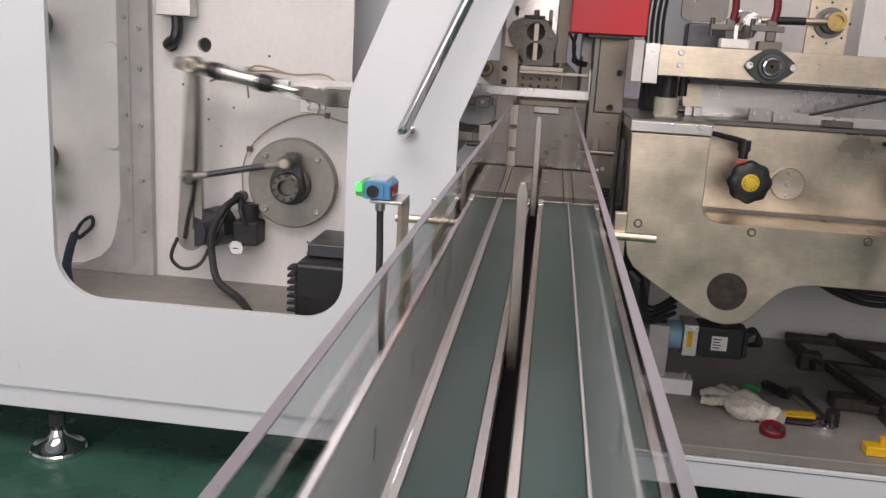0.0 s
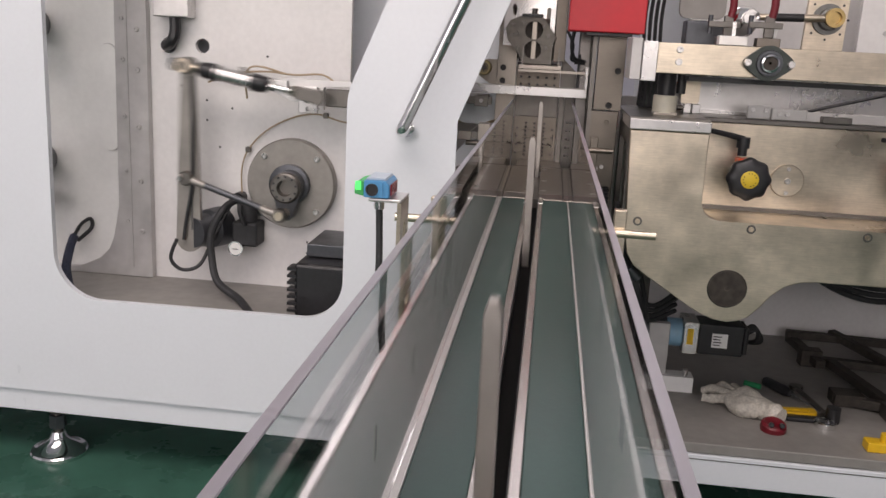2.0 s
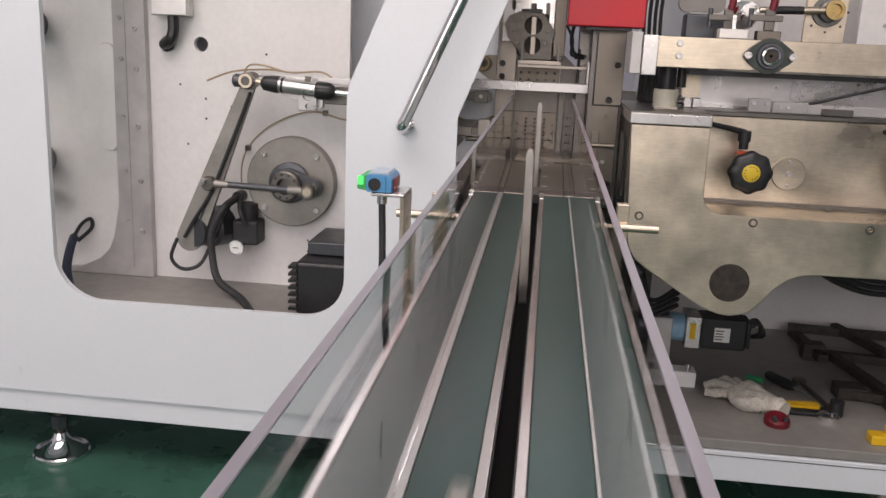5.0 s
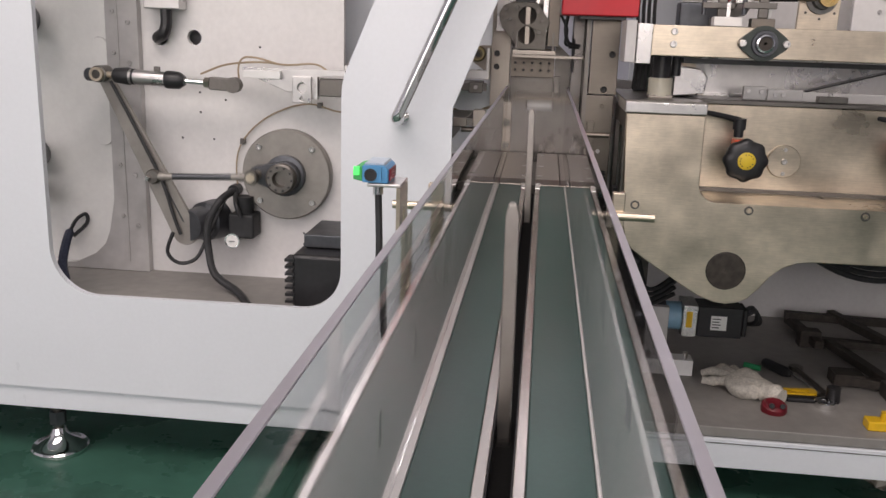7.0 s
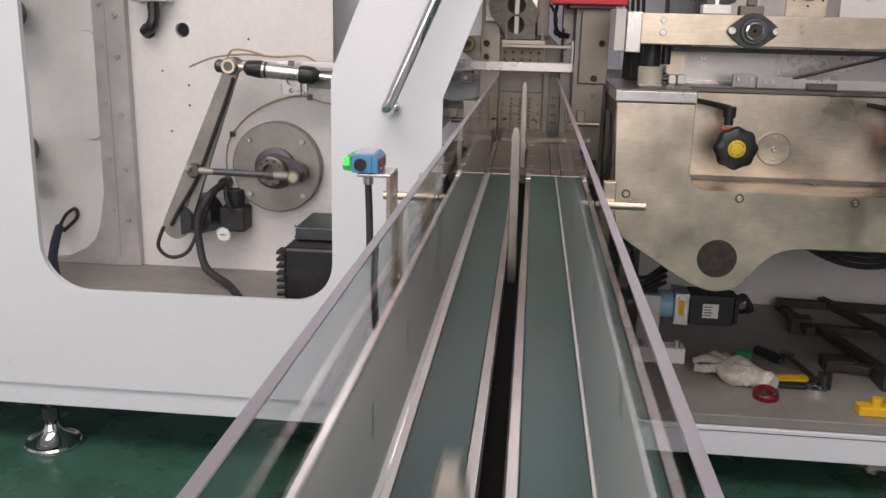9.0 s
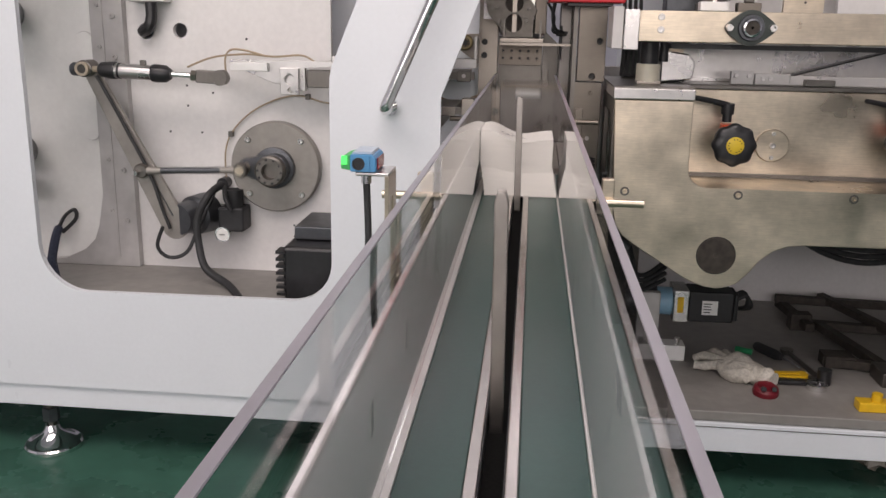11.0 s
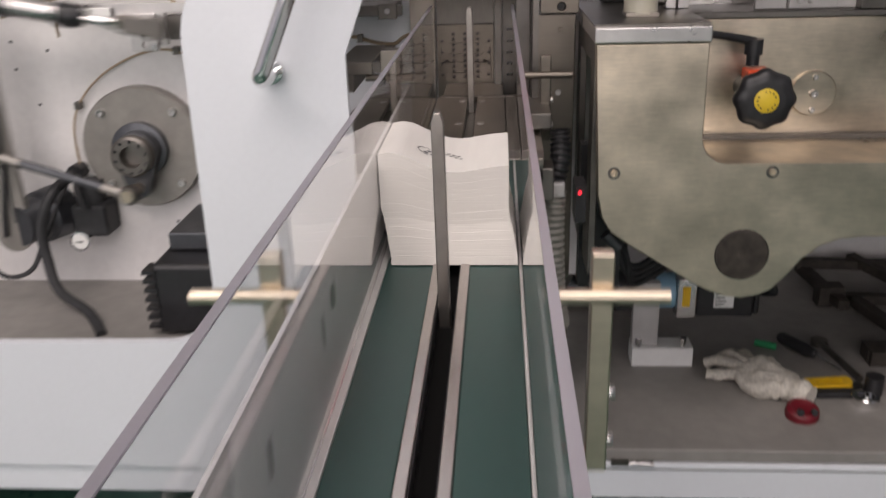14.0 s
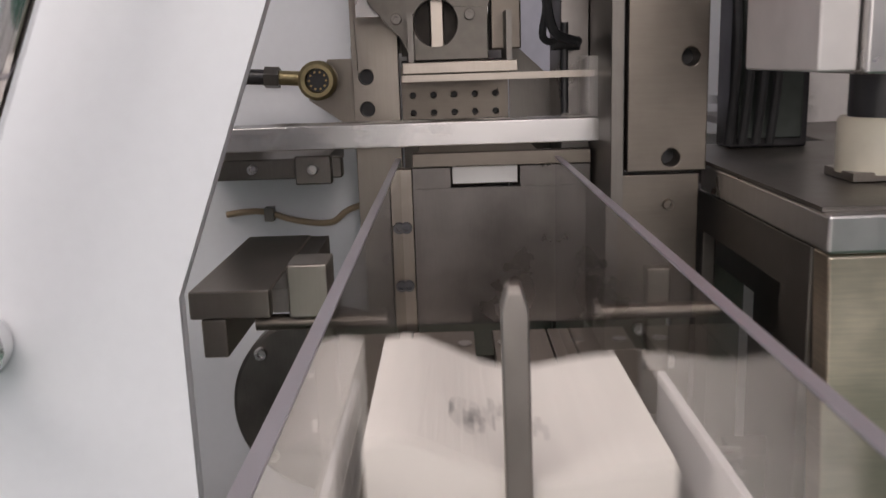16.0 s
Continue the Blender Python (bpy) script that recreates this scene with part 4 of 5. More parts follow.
line2 = thing("orange_air_line", "thin orange-brown air line clipped to the wall", "air line", (-0.25, 2.64, 1.0))
part("line", tube(bmesh.new(), [(-0.337, 2.644, 1.005), (-0.31, 2.644, 1.008), (-0.285, 2.644, 1.007), (-0.242, 2.644, 0.994), (-0.198, 2.644, 0.99), (-0.175, 2.644, 1.005), (-0.131, 2.64, 1.035), (-0.131, 2.64, 1.142), (-0.124, 2.64, 1.27), (-0.124, 2.64, 1.45)], 0.0042, seg=8), COPPER, line2)
part("clip", bb(-0.284, -0.272, 2.632, 2.6498, 0.996, 1.014), STEELD, line2)
for z in (1.142, 1.225):
    part("fitting", bb(-0.140, -0.124, 2.625, 2.6498, z - 0.008, z + 0.008), BLACK, line2, "black push-in fitting", bevel=0.002)

post = thing("gate_post", "upright brushed steel post with round holes beside the gate", "post", (0.17, 2.34, 0.5))
part("upper", plate(bmesh.new(), [(0.137, 1.088), (0.213, 1.088), (0.213, 1.7), (0.137, 1.7)], 2.325, 2.365, holes=[circle(0.179, 1.101, 0.0085), circle(0.196, 1.196, 0.0085)]), POSTM, post, bevel=0.0015)
part("lower", bb(0.133, 0.208, 2.33, 2.37, 0.24, 1.085), POSTM, post, bevel=0.0015)
part("edge_strip", bb(0.122, 0.1345, 2.33, 2.50, 0.90, 1.7), STEELD, post, bevel=0.001)
for x, z in ((0.179, 1.101), (0.196, 1.196)):
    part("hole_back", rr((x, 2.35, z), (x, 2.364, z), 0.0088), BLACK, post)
bolt(post, 0.178, 2.33, 1.055, 0.0055, POSTM)
bolt(post, 0.155, 2.325, 0.93, 0.006)
bolt(post, 0.175, 2.325, 0.93, 0.006)
part("rear_column", bb(0.09, 0.122, 2.46, 2.56, 0.6, 1.7), GATEM, post, bevel=0.002)

red = thing("red_control_box", "red painted sheet metal box above the gate post", "control box", (0.15, 2.36, 1.3))
part("case", bb(0.050, 0.250, 2.24, 2.40, 1.296, 1.62), RED, red, bevel=0.004)
part("base_lip", bb(0.10, 0.22, 2.26, 2.38, 1.288, 1.296), BLACK, red)
part("cable", tube(bmesh.new(), [(0.07, 2.36, 1.30), (0.065, 2.37, 1.26), (0.075, 2.39, 1.225), (0.10, 2.42, 1.215)], 0.005, seg=8), RUBBER, red)

# ---- steel frame on the other side ----
frame_t = thing("steel_side_frame", "brushed steel side frame plate with rounded cut-outs", "machine frame", (0.5, 2.1, 0.24))
arc = [(0.416 + 0.05 - 0.05 * math.cos(radians(a)), 0.897 - 0.05 * math.sin(radians(a))) for a in range(0, 91, 10)]
outl = [(0.222, 1.062), (0.415, 1.062)] + arc + [(1.75, 0.847), (1.75, 0.712), (0.72, 0.706), (0.68, 0.702), (0.645, 0.688), (0.615, 0.662), (0.592, 0.63), (0.565, 0.60), (0.54, 0.588), (0.512, 0.583), (0.48, 0.587), (0.45, 0.597), (0.42, 0.613), (0.30, 0.688), (0.262, 0.715), (0.243, 0.745), (0.234, 0.79)]
part("front_plate", plate(bmesh.new(), outl, 2.065, 2.092), STEEL, frame_t, "brushed stainless plate with light rub marks", bevel=0.0025)
part("cap", bb(0.218, 0.417, 2.058, 2.36, 1.0635, 1.091), ALU, frame_t, "bare aluminium cap block", bevel=0.003)
part("box_top", bb(0.218, 0.417, 2.07, 2.50, 1.0912, 1.0945), STEELD, frame_t)
part("box_side", plate(bmesh.new(), [(2.094, 0.62), (2.42, 0.62), (2.42, 1.062), (2.094, 1.062)], 0.222, 0.236, holes=[[(2.15, 0.70), (2.36, 0.70), (2.36, 1.02), (2.15, 1.02)]], swap="x"), STEELD, frame_t, bevel=0.002)
part("box_far_side", bb(0.404, 0.416, 2.094, 2.42, 0.80, 1.062), STEELD, frame_t)
part("inner_column", bb(0.27, 0.33, 2.2, 2.34, 0.66, 1.06), STEELD, frame_t)
part("rear_plate", bb(0.4165, 1.75, 2.262, 2.285, 0.80, 1.078), STEEL, frame_t, bevel=0.002)
# carried back unseen over the whole bay to keep light from above out of it
part("rear_ledge", bb(0.4165, 2.38, 2.255, 3.09, 1.079, 1.091), STEELD, frame_t, bevel=0.002)
part("pocket_floor", bb(0.43, 1.75, 2.093, 2.262, 0.826, 0.8455), STEEL, frame_t)
part("pocket_lip", bb(0.4165, 1.75, 2.248, 2.262, 0.8457, 0.855), STEELD, frame_t)
part("shaft_end", lathe(bmesh.new(), (0.504, 2.0648, 0.672), (0, -1, 0), [(0, 0.050), (0.0015, 0.050), (0.0025, 0.047), (0.001, 0.046), (0.001, 0.006), (-0.002, 0.004)], seg=40), RUST, frame_t, "dark round shaft end")
for x in (0.262, 0.544, 0.825, 1.11):
    part("bolt_recess", rr((x, 2.0648, 0.831), (x, 2.0642, 0.831), 0.0115), STEELD, frame_t)
    bolt(frame_t, x, 2.066, 0.831, 0.0068, STEEL)
part("leg_plate", bb(0.225, 0.40, 2.75, 2.77, 0.2355, 1.06), STEELD, frame_t)
part("leg_arm", bb(0.27, 0.33, 2.34, 2.75, 0.96, 1.06), STEELD, frame_t)
part("hidden_leg", bb(1.5, 1.6, 2.2, 2.4, 0.24, 0.80), STEELD, frame_t)
disc = thing("cover_disc", "round steel cover disc with three screws", "cover", (0.664, 2.25, 0.934))
part("disc", lathe(bmesh.new(), (0.664, 2.2615, 0.934), (0, -1, 0), [(0, 0.044), (0.007, 0.044), (0.009, 0.042)], seg=36), STEEL, disc)
for z, r in ((0.934, 0.008), (0.966, 0.0055), (0.902, 0.0055)):
    bolt(disc, 0.664, 2.2525, z, r)


def adjuster():
    t = thing("handwheel_adjuster", "black lobed handwheel with a yellow cap and an orange indicator", "handwheel", (0.539, 2.2, 0.95), group="handwheel adjusters")
    bm = bmesh.new()
    seg = 64
    prof = [(2.175, 0.030), (2.165, 0.046), (2.150, 0.054), (2.138, 0.054), (2.130, 0.047), (2.128, 0.033)]
    rings = []
    for y, r in prof:
        rings.append([bm.verts.new((0.539 + math.cos(2 * math.pi * i / seg) * r * (1 + 0.045 * math.cos(8 * 2 * math.pi * i / seg)), y, 0.947 + math.sin(2 * math.pi * i / seg) * r * (1 + 0.045 * math.cos(8 * 2 * math.pi * i / seg)))) for i in range(seg)])
    for p, q in zip(rings, rings[1:]):
        for i in range(seg):
            bm.faces.new((p[i], p[(i + 1) % seg], q[(i + 1) % seg], q[i]))
    bm.faces.new(rings[0][::-1]), bm.faces.new(rings[-1])
    part("wheel", bm, BLACK, t, smooth=60)
    cap = part("cap", lathe(bmesh.new(), (0.539, 2.1285, 0.947), (0, -1, 0), [(0, 0.0225), (0.002, 0.0225), (0.003, 0.021)], seg=32), YELLOWC, t, "yellow plastic cap")
    for k in range(14):
        a = radians(360 / 14 * k)
        if k % 5:
            part("dial_mark", rr((0.539 + 0.0165 * math.cos(a), 2.1252, 0.947 + 0.0165 * math.sin(a)), (0.539 + 0.0165 * math.cos(a), 2.1245, 0.947 + 0.0165 * math.sin(a)), 0.0016, seg=8), BLACK, cap)
    part("indicator", bb(0.515, 0.560, 2.178, 2.225, 0.935, 0.994), ORANGE, t, "orange position indicator", bevel=0.004)
    part("collar", rr((0.535, 2.262, 0.95), (0.535, 2.17, 0.95), 0.024), BLACK, t)
    part("spindle", rr((0.527, 2.2, 1.0), (0.527, 2.2, 1.04), 0.012), BLACK, t)
    part("lever_hub", rr((0.527, 2.2, 1.02), (0.527, 2.2, 1.048), 0.0165), BLACK, t)
    part("lever", tube(bmesh.new(), [(0.527, 2.2, 1.043), (0.49, 2.19, 1.052), (0.44, 2.17, 1.062), (0.415, 2.16, 1.066)], lambda f: 0.0085 - 0.003 * f, seg=10), BLACK, t)
    return t


ad = adjuster()
copy_thing(ad, pose(0.98, 2.2, 0.95))

beam = thing("steel_beam", "long brushed steel cross beam with a flanged bearing", "beam", (0.8, 2.1, 1.2))
part("bar", bb(0.2685, 1.75, 2.08, 2.12, 1.203, 1.277), STEEL, beam, bevel=0.002)
part("end_block", bb(0.232, 0.268, 2.05, 2.13, 1.183, 1.279), ALU, beam, bevel=0.002)
part("end_plate", bb(0.205, 0.231, 2.06, 2.2, 1.185, 1.285), GREYM, beam, bevel=0.002)
part("joint", bb(0.2685, 0.333, 2.076, 2.0798, 1.205, 1.275), STEEL, beam)
for z in (1.262, 1.232):
    bolt(beam, 0.322, 2.077, z, 0.0085)
part("hanger", bb(1.4, 1.46, 2.12, 2.3, 1.1, 1.27), STEELD, beam)
part("black_belt", bb(0.36, 1.75, 2.14, 2.2, 1.186, 1.198), BLACK, beam)
fb = thing("flanged_bearing", "dark two-bolt flanged bearing on the steel beam", "bearing", (0.534, 2.07, 1.24))
part("flange", plate(bmesh.new(), [(0.534 + (0.042 + 0.018 * abs(math.cos(a)) ** 6) * math.cos(a), 1.24 + 0.042 * math.sin(a)) for a in [2 * math.pi * k / 48 for k in range(48)]], 2.066, 2.0795), GREENCAST, fb, bevel=0.002)
part("race", lathe(bmesh.new(), (0.534, 2.066, 1.24), (0, -1, 0), [(0, 0.032), (0.008, 0.030), (0.008, 0.024), (0.012, 0.022), (0.016, 0.022), (0.016, 0.017), (0.006, 0.0165)], seg=36), DARKROD, fb)
part("inner_ring", lathe(bmesh.new(), (0.534, 2.055, 1.24), (0, -1, 0), [(0, 0.021), (0.006, 0.021), (0.007, 0.0175), (0.002, 0.017)], seg=32), CHROME, fb)
part("bore", lathe(bmesh.new(), (0.534, 2.0535, 1.24), (0, -1, 0), [(0, 0.0168), (0.002, 0.0165), (0.002, 0.004), (0.0005, 0.003)], seg=28), RUST, fb, "dark shaft bore")
for x in (0.483, 0.585):
    bolt(fb, x, 2.066, 1.24, 0.009)

col = thing("guide_column", "black guide column in an ivory nylon collar", "column", (0.315, 2.2, 1.09))
part("shaft", rr((0.315, 2.20, 1.12), (0.315, 2.20, 1.24), 0.0235), BLACK, col)
part("collar", lathe(bmesh.new(), (0.315, 2.20, 1.100), (0, 0, 1), [(0, 0.031), (0.042, 0.031), (0.045, 0.029)]), NYLON, col)
part("base", bb(0.285, 0.345, 2.172, 2.228, 1.0948, 1.1025), DECKM, col, bevel=0.001)
part("sleeve", rr((0.355, 2.22, 1.15), (0.355, 2.22, 1.2), 0.012), BLACK, col)
# added box, no known part: it only makes the gap behind the column dark
gapbox = thing("gap_filler_box", "black box added to darken the gap behind the guide column", "box", (0.31, 2.46, 1.0946))
part("case", bb(0.272, 0.358, 2.445, 2.492, 1.0947, 1.262), BLACK, gapbox, bevel=0.003)
part("cover", bb(0.280, 0.350, 2.440, 2.4446, 1.105, 1.252), GREENCAST, gapbox, bevel=0.002)
blk = thing("sliding_block", "pale grey machined block behind the guide column", "block", (0, 0, 0))
part("block", plate(bmesh.new(), [(0.350, 1.097), (0.432, 1.105), (0.438, 1.150), (0.420, 1.170), (0.352, 1.178)], 2.22, 2.30), ALU, blk, bevel=0.004)
part("pin", rr((0.3495, 2.25, 1.135), (0.325, 2.25, 1.135), 0.006), BLACK, blk)
stop = thing("stop_plate", "pale steel stop plate on a small screw clamp", "plate", (0.40, 2.31, 1.0945))
part("plate", plate(bmesh.new(), round_rect(0.372, 0.420, 1.121, 1.186, 0.007), 2.315, 2.327), STEEL, stop, bevel=0.001)
part("clamp", bb(0.378, 0.399, 2.300, 2.334, 1.0949, 1.1205), ALU, stop, bevel=0.002)
part("clamp", bb(0.402, 0.424, 2.300, 2.334, 1.0949, 1.1195), ALU, stop, bevel=0.002)
part("screw", rr((0.362, 2.315, 1.108), (0.3779, 2.315, 1.108), 0.007), STEELD, stop)
rails = thing("product_guide_rail", "slotted steel guide rail with adjusting screws", "rail", (0.9, 2.3, 1.09))
part("slotted_plate", bb(0.545, 0.605, 2.285, 2.297, 1.0915, 1.128), GREYM, rails, bevel=0.003)
part("slotted_plate", bb(0.608, 0.70, 2.283, 2.295, 1.0915, 1.122), GREYM, rails, bevel=0.003)
part("long_rail", bb(0.70, 1.75, 2.288, 2.30, 1.0915, 1.117), GREYM, rails, bevel=0.002)
part("foot", bb(0.735, 0.81, 2.262, 2.29, 1.0915, 1.109), STEELD, rails, bevel=0.002)
for x, z in ((0.558, 1.115), (0.592, 1.115), (0.628, 1.108), (0.648, 1.108), (0.77, 1.113)):
    bolt(rails, x, 2.283, z, 0.006)
poly = thing("polished_trough", "polished stainless sheet trough behind the guide rail", "trough", (0.9, 2.45, 1.1))
part("sheet", bb(0.43, 1.75, 2.43, 2.44, 1.092, 1.20), ALU, poly, bevel=0.002)
part("lip", bb(0.43, 1.75, 2.40, 2.43, 1.092, 1.10), ALU, poly)
part("stay", rr((0.72, 2.36, 1.115), (0.98, 2.34, 1.19), 0.0045), BLACK, poly)
uw = thing("upper_panel", "grey painted machine panel above the beam", "panel", (1.0, 2.8, 1.2))
part("sheet", bb(0.44, 1.9, 2.80, 2.82, 1.0, 1.9), WALLP, uw)
part("right_cover", bb(0.86, 1.9, 2.48, 2.50, 1.24, 1.9), WALLP, uw)
part("stand", bb(1.6, 1.7, 2.5, 2.8, 0.24, 1.24), STEELD, uw)
for x, z in ((0.94, 1.37), (0.93, 1.335)):
    bolt(uw, x, 2.48, z, 0.006)
bp = thing("bearing_plate", "steel plate with a bearing and a black connecting rod", "bearing plate", (0.75, 2.45, 1.2))
part("plate", plate(bmesh.new(), [(0.705, 1.21), (0.815, 1.21), (0.82, 1.45), (0.71, 1.45)], 2.46, 2.475), STEEL, bp, bevel=0.002)
part("bearing", lathe(bmesh.new(), (0.765, 2.46, 1.365), (0, -1, 0), [(0, 0.042), (0.01, 0.042), (0.01, 0.03), (0.03, 0.028), (0.034, 0.018)], seg=32), CAST, bp)
part("eye", lathe(bmesh.new(), (0.772, 2.43, 1.368), (0, -1, 0), [(0, 0.026), (0.02, 0.026), (0.02, 0.017), (0.008, 0.016)]), BRASS, bp)
part("rod", rr((0.745, 2.42, 1.366), (0.69, 2.42, 1.364), 0.010), STEEL, bp)
part("rod_sleeve", rr((0.69, 2.42, 1.364), (0.60, 2.42, 1.362), 0.011), BLACK, bp)
part("rod_far", rr((0.60, 2.42, 1.362), (0.52, 2.42, 1.36), 0.009), STEEL, bp)
part("lower_stand", bb(0.72, 0.80, 2.476, 2.52, 1.0, 1.4), STEELD, bp)
for k in range(8):
    a = radians(45 * k)
    part("screw_hole", rr((0.765 + 0.055 * math.cos(a), 2.4598, 1.365 + 0.055 * math.sin(a)), (0.765 + 0.055 * math.cos(a), 2.4585, 1.365 + 0.055 * math.sin(a)), 0.0035, seg=8), BLACK, bp)


def toggle(x, y, z):
    t = thing("toggle_clamp", "chromed toggle clamp with a red rubber grip", "clamp", (x, y, z), group="toggle clamps")
    part("base", bb(x - 0.028, x + 0.028, y - 0.015, y + 0.02, z, z + 0.022), POSTM, t, bevel=0.002)
    part("frame", bb(x - 0.012, x + 0.012, y - 0.006, y + 0.006, z + 0.022, z + 0.075), STEELD, t, bevel=0.003)
    part("link", bb(x - 0.05, x + 0.03, y - 0.010, y - 0.006, z + 0.045, z + 0.06), STEELD, t, bevel=0.003)
    part("tip", rr((x - 0.045, y, z + 0.03), (x - 0.045, y, z + 0.075), 0.006), DARKROD, t)
    part("grip", tube(bmesh.new(), [(x + 0.004, y, z + 0.07), (x + 0.008, y, z + 0.10), (x + 0.004, y, z + 0.14)], 0.0095, seg=12), REDK, t, "red rubber grip")


toggle(0.452, 2.20, 1.277)
toggle(0.535, 2.12, 1.277)
cast = thing("clamp_carriage", "dark cast carriage with a chromed cover behind the beam", "carriage", (0.5, 2.3, 1.28))
part("bar", bb(0.36, 0.56, 2.2, 2.28, 1.262, 1.278), BED, cast)
part("white_block", bb(0.422, 0.491, 2.13, 2.17, 1.2785, 1.301), LABEL, cast, "white plastic block", bevel=0.002)
part("steel_block", bb(0.519, 0.553, 2.13, 2.17, 1.2785, 1.299), GREYM, cast, bevel=0.002)
part("bearer", bb(0.40, 0.56, 2.135, 2.2, 1.262, 1.2783), STEELD, cast)
part("upright", bb(0.452, 0.461, 2.14, 2.15, 1.3012, 1.335), ALU, cast)
part("link_plate", plate(bmesh.new(), [(0.528, 1.30), (0.556, 1.302), (0.558, 1.325), (0.545, 1.335), (0.528, 1.332)], 2.125, 2.1295), LABEL, cast, bevel=0.001)
part("cast_arm", plate(bmesh.new(), [(0.478, 1.335), (0.486, 1.358), (0.502, 1.372), (0.522, 1.362), (0.526, 1.335)], 2.18, 2.21, holes=[circle(0.515, 1.353, 0.006)]), ALU, cast, bevel=0.004)
part("dark_body", bb(0.36, 0.52, 2.29, 2.36, 1.27, 1.34), DARKROD, cast, bevel=0.006)
part("chrome_cover", lathe(bmesh.new(), (0.50, 2.28, 1.34), (0, -1, 0.3), [(0, 0.04), (0.03, 0.036), (0.05, 0.02)]), CHROME, cast)
part("white_cover", plate(bmesh.new(), round_rect(0.34, 0.46, 1.345, 1.6, 0.02), 2.30, 2.32, holes=[circle(0.37, 1.40, 0.008)]), BED, cast, bevel=0.002)
part("stay", bb(0.40, 0.43, 2.29, 2.44, 1.19, 1.27), STEELD, cast)
cab2 = thing("cable_bundle", "bundle of black cables hanging behind the red box", "cables", (0.29, 2.4, 1.28))
for k, x in enumerate((0.27, 0.285, 0.30, 0.315)):
    part("cable", tube(bmesh.new(), [(x, 2.40 + 0.01 * k, 1.7), (x + 0.004, 2.41, 1.5), (x - 0.006, 2.42, 1.35), (x, 2.42, 1.2), (x, 2.44, 1.1)], 0.005, seg=8), RUBBER, cab2)

# ---- white machine bed with its bay ----
bed = thing("machine_bed", "low white painted machine bed with an open bay", "machine bed", (0.9, 2.6, 0.12))
part("top", bb(0.14, 2.4, 2.075, 3.14, 0.205, 0.235), BED, bed, "mid-grey work surface with mottled tone", bevel=0.004)
part("front_apron", bb(0.14, 2.4, 2.07, 2.09, 0.118, 0.2035), WHITE, bed, bevel=0.003)
part("bay_back", bb(0.14, 2.4, 3.10, 3.12, 0.236, 1.05), WALLP, bed, "pale painted back wall of the bay")
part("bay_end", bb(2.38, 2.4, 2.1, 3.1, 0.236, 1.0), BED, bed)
for x in (0.25, 2.2):
    for y in (2.35, 2.95):
        part("leg", rr((x, y, 0.0), (x, y, 0.205), 0.03), STEELD, bed)
part("seam", bb(0.14, 2.4, 2.0685, 2.0698, 0.190, 0.192), STEELD, bed)

mot = thing("servo_motor", "black servo motor with a silver gearbox and labels", "servo motor", (0.5, 2.5, 0.236))
part("body", bb(0.525, 0.66, 2.46, 2.555, 0.355, 0.452), BLACK, mot, bevel=0.005)
part("end_cap", bb(0.66, 0.675, 2.463, 2.552, 0.36, 0.447), BLACK, mot, bevel=0.006)
part("flange", bb(0.478, 0.5245, 2.455, 2.56, 0.352, 0.455), ALU, mot, bevel=0.004)
part("coupling", rr((0.477, 2.508, 0.405), (0.43, 2.508, 0.405), 0.044), SKYB, mot, "pale blue coupling guard")
part("gearbox", rr((0.43, 2.508, 0.405), (0.34, 2.508, 0.405), 0.05), DARKROD, mot)
part("yellow_label", bb(0.490, 0.508, 2.4535, 2.4548, 0.385, 0.435), YELLOW, mot, "yellow warning label")
part("white_label", bb(0.565, 0.612, 2.4585, 2.4598, 0.38, 0.425), LABEL, mot, "white type label")
for k in range(4):
    part("label_bar", bb(0.569, 0.59 + 0.004 * (k % 2), 2.4575, 2.4584, 0.387 + 0.009 * k, 0.390 + 0.009 * k), BLACK, mot)
part("stand", bb(0.374, 0.437, 2.45, 2.475, 0.28, 0.447), GREYM, mot, "pale grey painted stand", bevel=0.003)
part("foot_bar", bb(0.374, 0.520, 2.43, 2.49, 0.2355, 0.285), LABEL, mot, "white plastic foot bar", bevel=0.002)
for x in (0.39, 0.495):
    part("foot_bolt", rr((x, 2.442, 0.28), (x, 2.442, 0.308), 0.008), CHROME, mot)
for k in range(3):
    part("cable", tube(bmesh.new(), [(0.675, 2.48 + 0.02 * k, 0.43), (0.70, 2.48 + 0.02 * k, 0.44), (0.705 + 0.008 * k, 2.5, 0.40), (0.68 + 0.01 * k, 2.6, 0.36)], 0.0065, seg=8), RUBBER, mot)

lines = thing("machine_cables", "thick black cables looping behind the steel frame", "cables", (0.8, 2.6, 0.7))
for k in range(3):
    part("cable", tube(bmesh.new(), [(0.70, 2.6, 0.80), (0.80, 2.55 + 0.02 * k, 0.68 - 0.012 * k), (0.95, 2.55, 0.60 - 0.018 * k), (1.12, 2.55, 0.585 - 0.018 * k), (1.35, 2.6, 0.62), (1.5, 2.6, 0.72)], 0.009, seg=8), RUBBER, lines)
for k in range(4):
    part("cable", tube(bmesh.new(), [(0.24 + 0.02 * k, 2.40, 0.70), (0.28 + 0.02 * k, 2.36, 0.60 - 0.02 * k), (0.36, 2.38, 0.52 - 0.015 * k), (0.44, 2.42, 0.56 - 0.02 * k)], 0.007, seg=8), RUBBER, lines)
clus = thing("valve_cluster", "cluster of dark valves and fittings beside the frame", "valves", (0.24, 2.15, 0.6))
rnd = random.Random(3)
